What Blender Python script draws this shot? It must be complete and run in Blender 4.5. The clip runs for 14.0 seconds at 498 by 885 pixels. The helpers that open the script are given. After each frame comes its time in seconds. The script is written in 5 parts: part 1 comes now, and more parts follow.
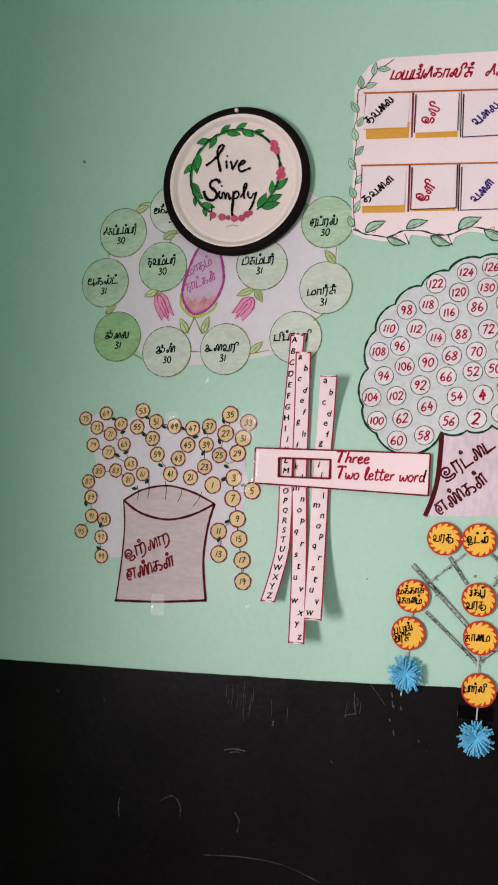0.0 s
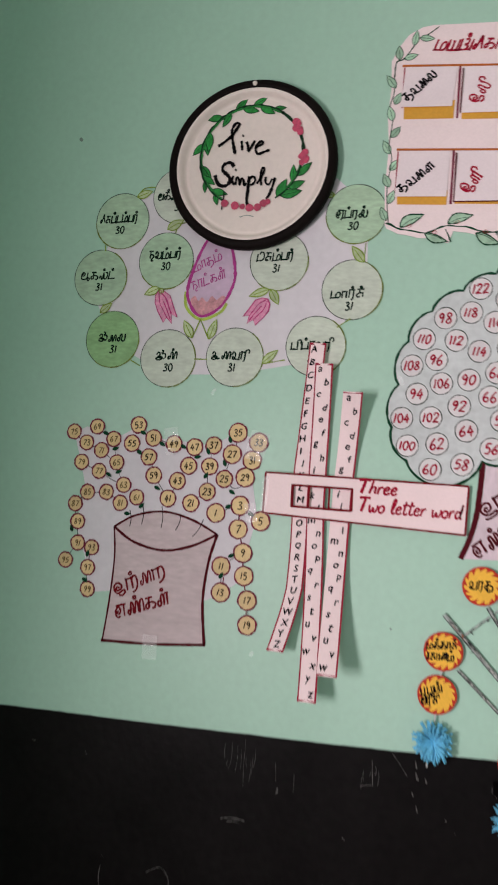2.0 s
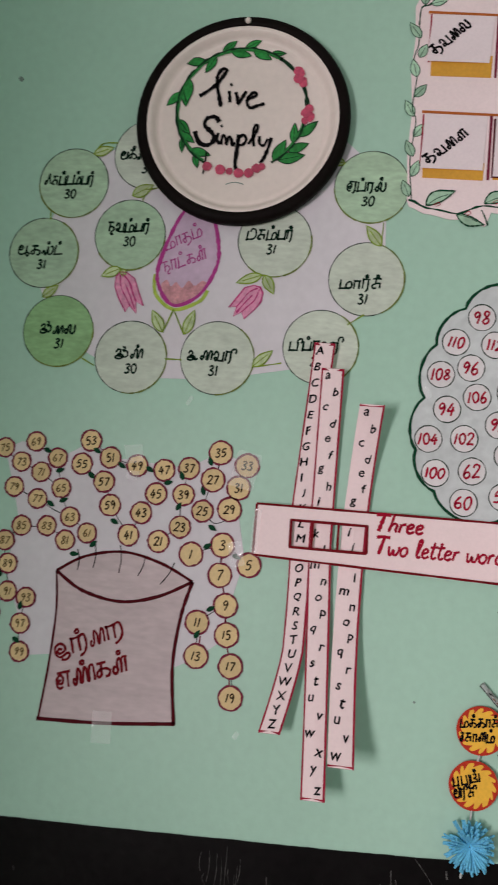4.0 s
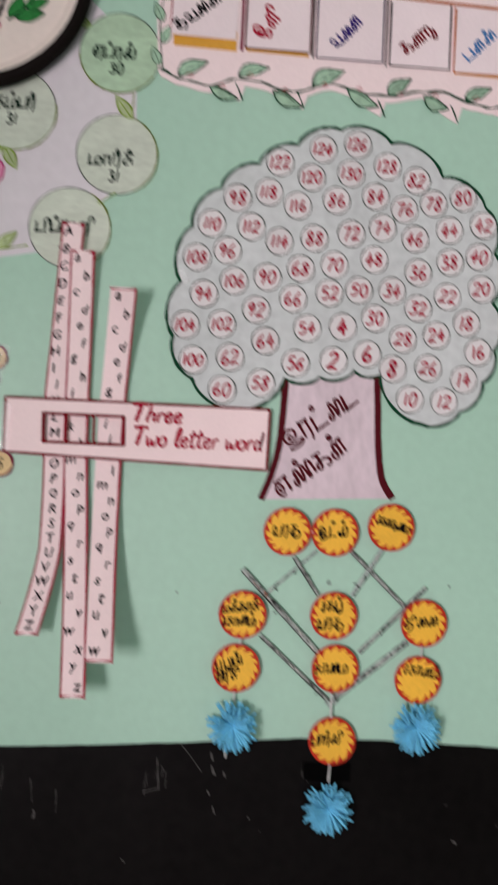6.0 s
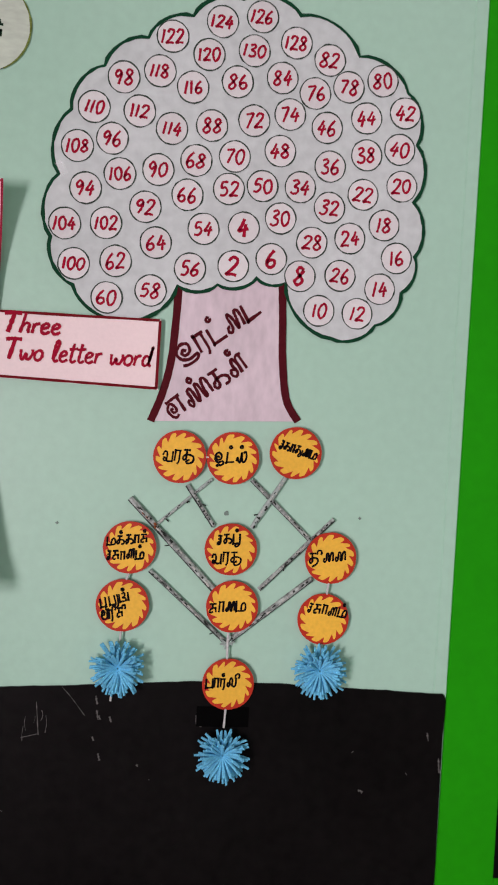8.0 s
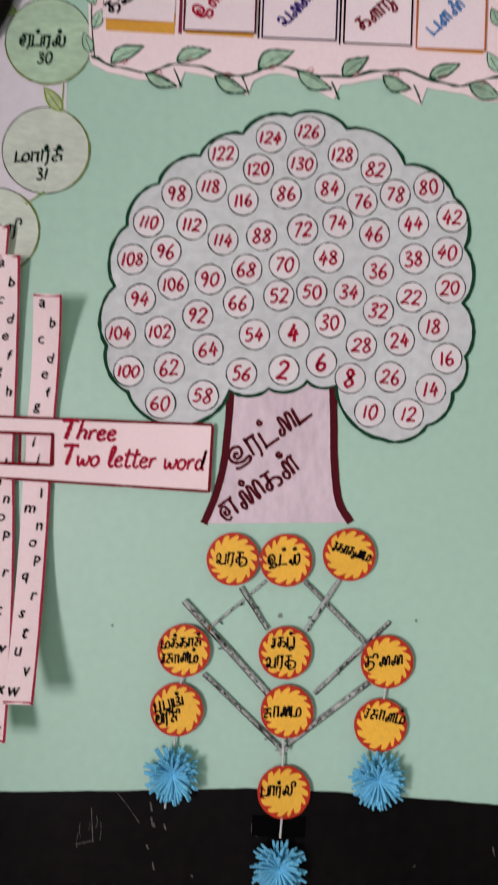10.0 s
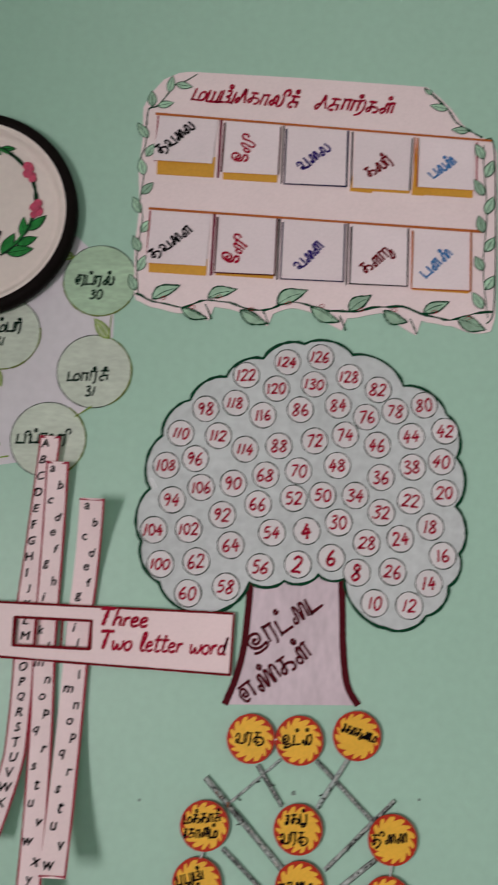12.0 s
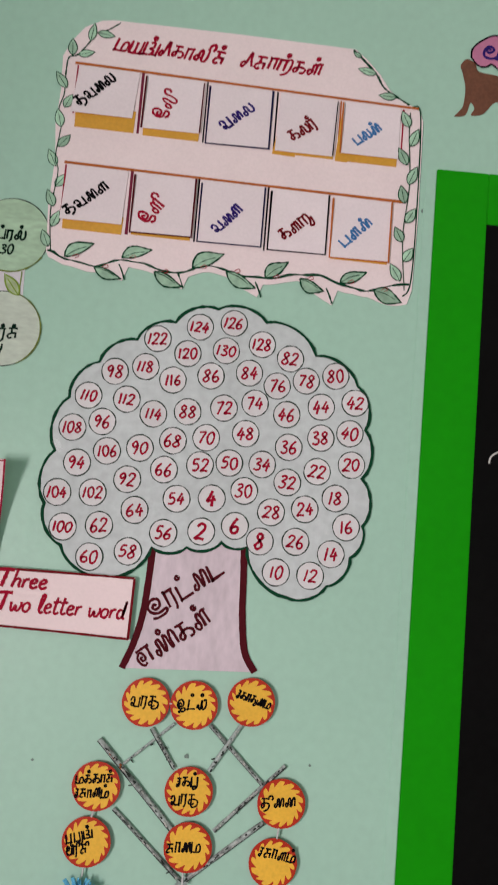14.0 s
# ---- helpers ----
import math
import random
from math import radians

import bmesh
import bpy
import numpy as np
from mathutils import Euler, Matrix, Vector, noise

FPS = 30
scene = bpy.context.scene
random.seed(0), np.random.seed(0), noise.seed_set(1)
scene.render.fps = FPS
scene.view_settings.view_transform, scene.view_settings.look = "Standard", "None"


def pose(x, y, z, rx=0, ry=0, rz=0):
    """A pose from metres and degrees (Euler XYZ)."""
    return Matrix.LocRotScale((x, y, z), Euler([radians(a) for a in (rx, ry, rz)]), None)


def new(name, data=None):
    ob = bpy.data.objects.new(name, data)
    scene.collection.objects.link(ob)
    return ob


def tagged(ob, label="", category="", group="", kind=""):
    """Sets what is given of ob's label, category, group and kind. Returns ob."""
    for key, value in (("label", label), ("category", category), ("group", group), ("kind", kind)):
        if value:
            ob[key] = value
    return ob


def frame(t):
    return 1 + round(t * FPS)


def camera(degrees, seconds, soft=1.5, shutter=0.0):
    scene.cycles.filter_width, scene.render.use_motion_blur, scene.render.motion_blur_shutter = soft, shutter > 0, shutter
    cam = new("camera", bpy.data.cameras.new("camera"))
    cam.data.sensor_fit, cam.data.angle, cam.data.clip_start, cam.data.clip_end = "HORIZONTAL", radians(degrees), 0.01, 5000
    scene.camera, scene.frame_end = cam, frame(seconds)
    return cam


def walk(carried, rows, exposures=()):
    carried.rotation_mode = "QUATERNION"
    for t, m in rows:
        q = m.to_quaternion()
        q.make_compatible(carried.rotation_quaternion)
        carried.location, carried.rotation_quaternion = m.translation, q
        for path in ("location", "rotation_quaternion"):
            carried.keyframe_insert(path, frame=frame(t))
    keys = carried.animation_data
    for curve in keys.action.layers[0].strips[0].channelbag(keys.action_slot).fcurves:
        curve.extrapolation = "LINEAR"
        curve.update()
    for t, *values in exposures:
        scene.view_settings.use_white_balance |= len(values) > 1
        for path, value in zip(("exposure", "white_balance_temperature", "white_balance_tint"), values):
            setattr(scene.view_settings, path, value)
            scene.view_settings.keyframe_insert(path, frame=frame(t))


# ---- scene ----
# camera: seconds, x, y, z, yaw, pitch, roll
cam = camera(33.00, 14.0, soft=1.9, shutter=0.7)
PATH = [
    (0.0, 0.4819, -1.8972, 1.3557, 13.830, 3.822, 2.741),
    (0.5, 0.4424, -1.8923, 1.3888, 12.767, 3.594, 2.644),
    (1.0, 0.4140, -1.8538, 1.4254, 12.402, 2.317, 2.753),
    (1.5, 0.4211, -1.7939, 1.4179, 12.394, 2.268, 2.015),
    (2.0, 0.4297, -1.6539, 1.4306, 14.858, 3.383, 4.405),
    (2.2, 0.4091, -1.5909, 1.4403, 15.281, 3.632, 4.624),
    (4.3, 0.1612, -1.3386, 1.4469, 4.917, 5.392, 4.417),
    (4.5, 0.1498, -1.3350, 1.4435, 3.094, 5.118, 3.950),
    (5.0, 0.1596, -1.3126, 1.4354, 0.070, 3.500, 3.304),
    (5.5, 0.2377, -1.2901, 1.4238, -1.613, 3.723, 2.891),
    (6.0, 0.3012, -1.2840, 1.4024, -4.394, 0.878, 2.519),
    (6.5, 0.3465, -1.2670, 1.3737, -5.700, -2.031, 2.294),
    (7.0, 0.3560, -1.2494, 1.3651, -7.161, -2.223, 2.655),
    (7.2, 0.3732, -1.2319, 1.3754, -7.288, -2.843, 2.763),
    (9.3, 0.5391, -1.1216, 1.3618, -0.034, -2.344, 3.111),
    (9.5, 0.5203, -1.1329, 1.3860, -1.013, -1.486, 3.340),
    (10.0, 0.4722, -1.1739, 1.4259, -0.386, 1.235, 2.149),
    (10.5, 0.4662, -1.2144, 1.4519, -0.950, 3.834, 2.459),
    (11.0, 0.4645, -1.2684, 1.4755, 0.578, 6.305, 3.253),
    (11.5, 0.4435, -1.3062, 1.4991, 3.272, 7.634, 3.226),
    (12.0, 0.4568, -1.3388, 1.5314, 0.777, 9.054, 2.880),
    (12.5, 0.4888, -1.3336, 1.5537, -1.026, 8.120, 3.054),
    (13.0, 0.5302, -1.3356, 1.5578, -2.004, 7.793, 3.154),
    (13.5, 0.5375, -1.3481, 1.5590, -2.110, 7.379, 4.383),
    (14.0, 0.5544, -1.3312, 1.5532, -1.467, 6.321, 4.698),
]
walk(cam, [(t, pose(x, y, z, 0, 0, yaw) @ pose(0, 0, 0, 90 + pitch) @ pose(0, 0, 0, 0, 0, roll)) for t, x, y, z, yaw, pitch, roll in PATH],
     exposures=[(0.0, 0.07, 6500, 12), (0.5, 0.0, 6500, 12), (1.5, -0.05, 6500, 12), (2.2, -0.19, 6500, 12), (4.5, -0.36, 6500, 10), (5.0, -0.37, 6500, 10), (5.5, -0.32, 6500, 10), (6.0, -0.24, 6500, 12), (7.0, -0.21, 6500, 16), (9.5, -0.18, 6500, 17), (10.5, -0.36, 6500, 14), (11.0, -0.5, 6500, 13), (11.5, -0.54, 6500, 11), (12.5, -0.58, 6500, 9), (14.0, -0.27, 6500, 9)])

# ---- world and light ----
world = bpy.data.worlds.new("world")
scene.world = world
world.use_nodes = True
sky = world.node_tree.nodes.new("ShaderNodeTexSky")
sky.sky_type, sky.sun_disc, sky.sun_elevation, sky.sun_rotation = "NISHITA", False, radians(40), radians(90)
world.node_tree.links.new(sky.outputs[0], world.node_tree.nodes["Background"].inputs[0])
world.node_tree.nodes["Background"].inputs[1].default_value = 0.1


def window_light(name, where, turn, width, height, watts, colour):
    lamp = bpy.data.lights.new(name, "AREA")
    lamp.shape, lamp.size, lamp.size_y, lamp.energy, lamp.color = "RECTANGLE", width, height, watts, colour
    ob = new(name, lamp)
    ob.matrix_world = pose(*where, *turn)


window_light("window_daylight", (-0.91, -2.75, 1.18), (0, -90, 0), 0.8, 1.1, 138, (1.0, 0.85, 0.90))
# weak bluish fill lamp from the front, added with no known source
window_light("frontal_fill", (0.3, -5.98, 1.1), (90, 0, 0), 1.0, 1.9, 15, (0.92, 0.87, 1.0))


# ---- materials ----
def material(name, colour, rough=0.6, vary=0.12, scale=9.0, fine=180.0, bump=0.1, spec=0.5, stretch=(1, 1, 1), coat=0.0, per=0.0):
    """A surface with cloudy variation, fine grain and light relief; per: variation from object to object."""
    m = bpy.data.materials.new(name)
    m.use_nodes = True
    nt = m.node_tree
    n, link = nt.nodes, nt.links.new
    b = n["Principled BSDF"]
    b.inputs["Specular IOR Level"].default_value = spec
    b.inputs["Coat Weight"].default_value = coat
    b.inputs["Coat Roughness"].default_value = 0.15
    geo = n.new("ShaderNodeNewGeometry")
    mp = n.new("ShaderNodeMapping")
    mp.inputs["Scale"].default_value = stretch
    link(geo.outputs["Position"], mp.inputs["Vector"])
    big, small = n.new("ShaderNodeTexNoise"), n.new("ShaderNodeTexNoise")
    for t, s, d in ((big, scale, 3), (small, fine, 2)):
        t.inputs["Scale"].default_value, t.inputs["Detail"].default_value = s, d
        link(mp.outputs[0], t.inputs["Vector"])
    add = n.new("ShaderNodeMath")
    add.operation = "ADD"
    link(big.outputs[0], add.inputs[0])
    link(small.outputs[0], add.inputs[1])
    ramp = n.new("ShaderNodeMapRange")
    ramp.inputs["From Min"].default_value, ramp.inputs["From Max"].default_value = 0.6, 1.4
    ramp.inputs["To Min"].default_value, ramp.inputs["To Max"].default_value = 1 - vary, 1 + vary
    link(add.outputs[0], ramp.inputs["Value"])
    value = ramp.outputs[0]
    if per:
        info, r2, mul = n.new("ShaderNodeObjectInfo"), n.new("ShaderNodeMapRange"), n.new("ShaderNodeMath")
        r2.inputs["To Min"].default_value, r2.inputs["To Max"].default_value = 1 - per, 1 + per
        mul.operation = "MULTIPLY"
        link(info.outputs["Random"], r2.inputs["Value"])
        link(value, mul.inputs[0])
        link(r2.outputs[0], mul.inputs[1])
        value = mul.outputs[0]
    mix = n.new("ShaderNodeVectorMath")
    mix.operation = "SCALE"
    mix.inputs[0].default_value = colour
    link(value, mix.inputs["Scale"])
    link(mix.outputs[0], b.inputs["Base Color"])
    rr = n.new("ShaderNodeMapRange")
    rr.inputs["To Min"].default_value, rr.inputs["To Max"].default_value = rough - 0.1, min(rough + 0.1, 1)
    link(big.outputs[0], rr.inputs["Value"])
    link(rr.outputs[0], b.inputs["Roughness"])
    if bump:
        bp = n.new("ShaderNodeBump")
        bp.inputs["Strength"].default_value, bp.inputs["Distance"].default_value = bump, 0.002
        link(add.outputs[0], bp.inputs["Height"])
        link(bp.outputs[0], b.inputs["Normal"])
    return m


M_WALL = material("mint_wall_paint", (0.425, 0.67, 0.53), 0.40, 0.05, 2.2, 70, 0.16, 0.35)
M_DADO = material("black_enamel_paint", (0.0044, 0.0037, 0.0036), 0.36, 0.5, 5, 60, 0.3, 0.09)
M_BTAPE = material("black_plastic_tape", (0.0008, 0.0008, 0.0008), 0.5, 0.2, 9, 80, 0.1, 0.03)
M_FLOOR = material("cement_floor", (0.2, 0.19, 0.18), 0.7, 0.2, 4, 60)
M_CEIL = material("whitewashed_ceiling", (0.62, 0.63, 0.60), 0.8, 0.06, 3, 60)
M_GREEN = material("bright_green_paint", (0.008, 0.325, 0.001), 0.45, 0.07, 3, 60, 0.15, 0.12)
M_BOARD = material("blackboard_paint", (0.0035, 0.0032, 0.0032), 0.6, 0.3, 6, 90, 0.2, spec=0.07)
M_WOOD = material("brown_painted_wood", (0.16, 0.09, 0.05), 0.5, 0.2, 10, 90)
M_PINK = material("pale_pink_chart_paper", (0.95, 0.79, 0.79), 0.6, 0.05, 12, 220, 0.1, spec=0.3)
M_HOLD = material("pale_pink_card", (0.96, 0.77, 0.77), 0.55, 0.04, 12, 200, 0.08, spec=0.3)
M_CARD = material("white_lilac_card", (0.90, 0.78, 0.80), 0.6, 0.05, 14, 200, 0.1, per=0.04, spec=0.3)
M_LILAC = material("lilac_paper", (0.735, 0.70, 0.735), 0.6, 0.06, 7, 60, 0.06, 0.25)
M_CROWN = material("grey_lilac_paper", (0.625, 0.665, 0.66), 0.62, 0.14, 6, 70, 0.06, 0.25)
M_TRUNK = material("pinkish_paper", (0.72, 0.60, 0.65), 0.6, 0.17, 11, 60, 0.06, 0.25, (1.6, 1, 0.7))
M_BAG = material("mauve_paper", (0.62, 0.51, 0.52), 0.6, 0.15, 9, 60, 0.06, 0.25, (0.6, 1, 1.8))
M_NUM = material("off_white_disc_paper", (0.75, 0.72, 0.72), 0.6, 0.05, 20, 200, 0.08, per=0.05, spec=0.3)
M_ODD = material("yellow_disc_paper", (0.76, 0.57, 0.29), 0.6, 0.1, 20, 200, 0.1, per=0.1, spec=0.3)
M_MONTH = material("green_crayon_paper", (0.43, 0.605, 0.425), 0.7, 0.20, 13, 60, 0.1, 0.2, (1, 1, 2.6), per=0.06)
M_MONTHD = material("strong_green_crayon_paper", (0.30, 0.525, 0.25), 0.7, 0.22, 13, 60, 0.1, 0.2, (1, 1, 2.6))
M_MONTHP = material("faint_green_crayon_paper", (0.63, 0.70, 0.59), 0.7, 0.15, 13, 60, 0.1, 0.2, (1, 1, 2.6), per=0.05)
M_INK = material("black_marker_ink", (0.005, 0.004, 0.005), 0.7, 0.2, 40, 300, 0, 0.06)
M_DGREEN = material("dark_green_marker", (0.006, 0.055, 0.024), 0.7, 0.25, 40, 300, 0, 0.08)
M_PENCIL = material("thin_dark_pen_line", (0.045, 0.065, 0.05), 0.7, 0.3, 60, 300, 0, 0.08)
M_ODDLINE = material("plum_marker", (0.20, 0.022, 0.05), 0.6, 0.25, 40, 300, 0, spec=0.15)
M_ODDINK = material("brown_ballpoint", (0.035, 0.02, 0.008), 0.7, 0.3, 40, 300, 0, 0.08)
M_ODDFAINT = material("faded_brown_ballpoint", (0.16, 0.10, 0.035), 0.7, 0.4, 40, 300, 0, 0.08)
M_MAROON = material("maroon_marker", (0.085, 0.006, 0.011), 0.7, 0.2, 40, 300, 0, 0.08)
M_RED = material("red_marker", (0.38, 0.006, 0.030), 0.7, 0.2, 40, 300, 0, 0.08)
M_SACKRED = material("deep_red_marker", (0.18, 0.007, 0.013), 0.7, 0.25, 40, 300, 0, 0.08)
M_ROSE = material("rose_marker", (0.34, 0.012, 0.04), 0.6, 0.2, 40, 300, 0, spec=0.15)
M_VIOLET = material("violet_ink", (0.03, 0.013, 0.16), 0.6, 0.2, 40, 300, 0, spec=0.15)
M_BLUE = material("blue_ink", (0.05, 0.18, 0.42), 0.6, 0.2, 40, 300, 0, spec=0.15)
M_ORANGE = material("orange_marker", (0.48, 0.13, 0.03), 0.6, 0.2, 40, 300, 0, spec=0.15)
M_POCKET = material("mustard_pocket_paper", (0.72, 0.36, 0.035), 0.55, 0.1, 18, 200, 0.1)
M_LEAF = material("pale_green_leaf_crayon", (0.38, 0.58, 0.42), 0.65, 0.3, 40, 120, 0.05, 0.2, per=0.22)
M_LIME = material("lime_leaf_paint", (0.37, 0.50, 0.08), 0.6, 0.3, 50, 120, 0.05, 0.2, per=0.2)
M_OLIVE = material("olive_crayon_line", (0.17, 0.22, 0.05), 0.7, 0.4, 50, 200, 0, 0.1)
M_PLEAF = material("glossy_green_paint", (0.022, 0.27, 0.05), 0.35, 0.6, 60, 160, 0.15, 0.4, per=0.25)
M_WREATH = material("dark_bottle_green_paint", (0.006, 0.035, 0.014), 0.5, 0.4, 60, 160, 0, 0.15)
M_BERRY = material("pink_berry_paint", (0.55, 0.07, 0.14), 0.4, 0.3, 80, 200, 0.2, per=0.2)
M_PETAL = material("pink_petal_paint", (0.62, 0.46, 0.60), 0.6, 0.12, 18, 90, 0.05, 0.2)
M_MAGENTA = material("magenta_paint", (0.45, 0.05, 0.26), 0.6, 0.2, 40, 200, 0, spec=0.15)
M_BUDLINE = material("deep_rose_paint", (0.52, 0.05, 0.20), 0.6, 0.3, 60, 200, 0, 0.15)
M_PALELIME = material("pale_lime_wash", (0.50, 0.60, 0.34), 0.65, 0.3, 50, 120, 0.05, 0.2, per=0.15)
M_LIMELINE = material("olive_lime_brush", (0.22, 0.33, 0.035), 0.6, 0.35, 50, 150, 0, 0.15)
M_BUD = material("rose_bud_paint", (0.74, 0.30, 0.46), 0.6, 0.3, 60, 200, 0.1)
M_PLATE = material("white_plate_enamel", (0.88, 0.77, 0.71), 0.42, 0.05, 8, 90, 0.06, 0.4)
M_RIM = material("matt_black_rim", (0.0075, 0.005, 0.0045), 0.6, 0.3, 20, 150, 0.15, 0.07)
M_MONTHINK = material("dark_green_felt_ink", (0.004, 0.022, 0.012), 0.7, 0.3, 60, 300, 0, 0.06)
M_NAVY = material("navy_pen", (0.012, 0.010, 0.05), 0.7, 0.2, 40, 300, 0, 0.08)
M_FLECK = material("dark_bristle", (0.03, 0.035, 0.03), 0.7, 0.3, 60, 300, 0, 0.1)
M_STRAWDARK = material("dark_green_edge", (0.045, 0.06, 0.05), 0.6, 0.9, 60, 200, 0.2, 0.2)
M_RUST = material("rust_fleck", (0.30, 0.09, 0.03), 0.7, 0.3, 60, 300, 0, 0.1)
M_BLUSH = material("orange_pink_paint", (0.64, 0.31, 0.34), 0.6, 0.3, 60, 200, 0, 0.15)
M_SUN = material("amber_paper", (0.93, 0.52, 0.055), 0.5, 0.1, 25, 200, 0.1, per=0.05, spec=0.25)
M_SUNRED = material("vermilion_paper", (0.52, 0.030, 0.010), 0.5, 0.12, 25, 200, 0.1, spec=0.25)
M_YARN = material("sky_blue_wool", (0.16, 0.55, 0.78), 0.85, 0.3, 60, 400, 0.1, 0.1)
M_TWIG = material("grey_green_twig", (0.29, 0.32, 0.30), 0.5, 0.98, 55, 190, 0.3, 0.3)
M_TWIGL = material("pale_silver_straw", (0.36, 0.43, 0.40), 0.5, 0.3, 60, 260, 0.2)
M_THREAD = material("white_thread", (0.6, 0.6, 0.58), 0.8, 0.2, 60, 300, 0)
M_CHALK = material("chalk_mark", (0.55, 0.54, 0.5), 0.9, 0.3, 80, 300, 0)
M_SCRATCH = material("worn_grey_scratch", (0.09, 0.085, 0.08), 0.7, 0.7, 120, 400, 0)
M_SMUDGE = material("grey_wall_mark", (0.20, 0.27, 0.23), 0.7, 0.3, 60, 300, 0, spec=0.2)
M_BROWN = material("brown_printed_card", (0.17, 0.06, 0.03), 0.5, 0.3, 30, 200, 0.05)
M_BALLOON = material("pink_printed_card", (0.58, 0.20, 0.34), 0.5, 0.1, 20, 200, 0.05)

M_TAPE = bpy.data.materials.new("clear_sticky_tape")
M_TAPE.use_nodes = True
tape_nodes = M_TAPE.node_tree
tape_bsdf = tape_nodes.nodes["Principled BSDF"]
tape_bsdf.inputs["Base Color"].default_value = (0.95, 0.96, 0.95, 1)
tape_bsdf.inputs["Roughness"].default_value = 0.08
tape_bsdf.inputs["Alpha"].default_value = 0.22


# ---- builders: places on the wall are (x, z), d is the distance off the wall ----
def part(name, bm, mat, parent=None, label=""):
    me = bpy.data.meshes.new(name)
    bmesh.ops.recalc_face_normals(bm, faces=bm.faces)
    bm.to_mesh(me)
    bm.free()
    me.materials.append(mat)
    ob = new(name, me)
    if parent:
        ob.parent = parent
    if label:
        ob["label"] = label
    return ob


def thing(name, label, category, group="", kind="", at=(0, 0, 0)):
    ob = new(name)
    ob.empty_display_size = 0.05
    return tagged(ob, label, category, group, kind)


def box(bm, lo, hi):
    v = [bm.verts.new((x, y, z)) for z in (lo[2], hi[2]) for y in (lo[1], hi[1]) for x in (lo[0], hi[0])]
    for f in ((0, 2, 3, 1), (4, 5, 7, 6), (0, 1, 5, 4), (2, 6, 7, 3), (0, 4, 6, 2), (1, 3, 7, 5)):
        bm.faces.new([v[i] for i in f])


def boxed(name, lo, hi, mat, parent=None, bevel=0.0, label=""):
    bm = bmesh.new()
    box(bm, lo, hi)
    if bevel:
        bmesh.ops.bevel(bm, geom=list(bm.edges), offset=bevel, segments=2, affect="EDGES")
    return part(name, bm, mat, parent, label)


def sheet(bm, pts, d, thick=0.0006, curl=None):
    """A flat cut-out whose face lies d off the wall; curl(x, z) adds to d."""
    curl = curl or (lambda x, z: 0.0)
    a = [bm.verts.new((x, -d - curl(x, z), z)) for x, z in pts]
    b = [bm.verts.new((x, -d - curl(x, z) + thick, z)) for x, z in pts]
    bm.faces.new(a)
    bm.faces.new(b[::-1])
    n = len(pts)
    for i in range(n):
        bm.faces.new((a[i], b[i], b[(i + 1) % n], a[(i + 1) % n]))


def stroke(bm, pts, width, d, closed=False, wobble=0.15, curl=None):
    """A pen or brush line along pts, of slightly uneven width."""
    n, rows = len(pts), []
    for i, (x, z) in enumerate(pts):
        p, q = (pts[i - 1], pts[(i + 1) % n]) if closed else (pts[max(i - 1, 0)], pts[min(i + 1, n - 1)])
        t = Vector((q[0] - p[0], q[1] - p[1]))
        t = t.normalized() if t.length > 0 else Vector((1, 0))
        h = width / 2 * (1 + random.uniform(-wobble, wobble))
        dd = d + (curl(x, z) if curl else 0)
        rows.append((bm.verts.new((x - t.y * h, -dd, z + t.x * h)), bm.verts.new((x + t.y * h, -dd, z - t.x * h))))
    for i in range(n if closed else n - 1):
        a, b = rows[i], rows[(i + 1) % n]
        bm.faces.new((a[0], a[1], b[1], b[0]))


def circle(x, z, r, n=28, rough=0.0):
    return [(x + (r + random.uniform(-rough, rough)) * math.cos(math.tau * i / n), z + (r + random.uniform(-rough, rough)) * math.sin(math.tau * i / n)) for i in range(n)]


def bend(pts, n=8):
    """A smooth line through a few points (Catmull-Rom)."""
    out, m = [], len(pts)
    for i in range(m - 1):
        p0, p1, p2, p3 = pts[max(i - 1, 0)], pts[i], pts[i + 1], pts[min(i + 2, m - 1)]
        for k in range(n):
            t = k / n
            out.append(tuple(0.5 * (2 * b + (c - a) * t + (2 * a - 5 * b + 4 * c - e) * t * t + (3 * b - a - 3 * c + e) * t ** 3) for a, b, c, e in zip(p0, p1, p2, p3)))
    return out + [tuple(pts[-1])]


def leaf_shape(x, z, angle, length, width, n=7):
    """A pointed leaf that starts at (x, z)."""
    ca, sa, pts = math.cos(radians(angle)), math.sin(radians(angle)), []
    for side, order in ((1, range(n)), (-1, range(n, 0, -1))):
        for i in order:
            t = i / n
            u, v = length * t, side * width / 2 * math.sin(math.pi * t ** 0.8)
            pts.append((x + u * ca - v * sa, z + u * sa + v * ca))
    return pts


from mathutils.geometry import tessellate_polygon

font_ob = bpy.data.objects.new("lettering", bpy.data.curves.new("lettering", "FONT"))
font_ob.data.fill_mode = "NONE"
font_ob.data.resolution_u = 3
glyphs = {}


def inside(p, loop):
    odd = False
    for a, b in zip(loop, loop[1:] + loop[:1]):
        if (a.y > p.y) != (b.y > p.y) and p.x < (b.x - a.x) * (p.y - a.y) / (b.y - a.y) + a.x:
            odd = not odd
    return odd


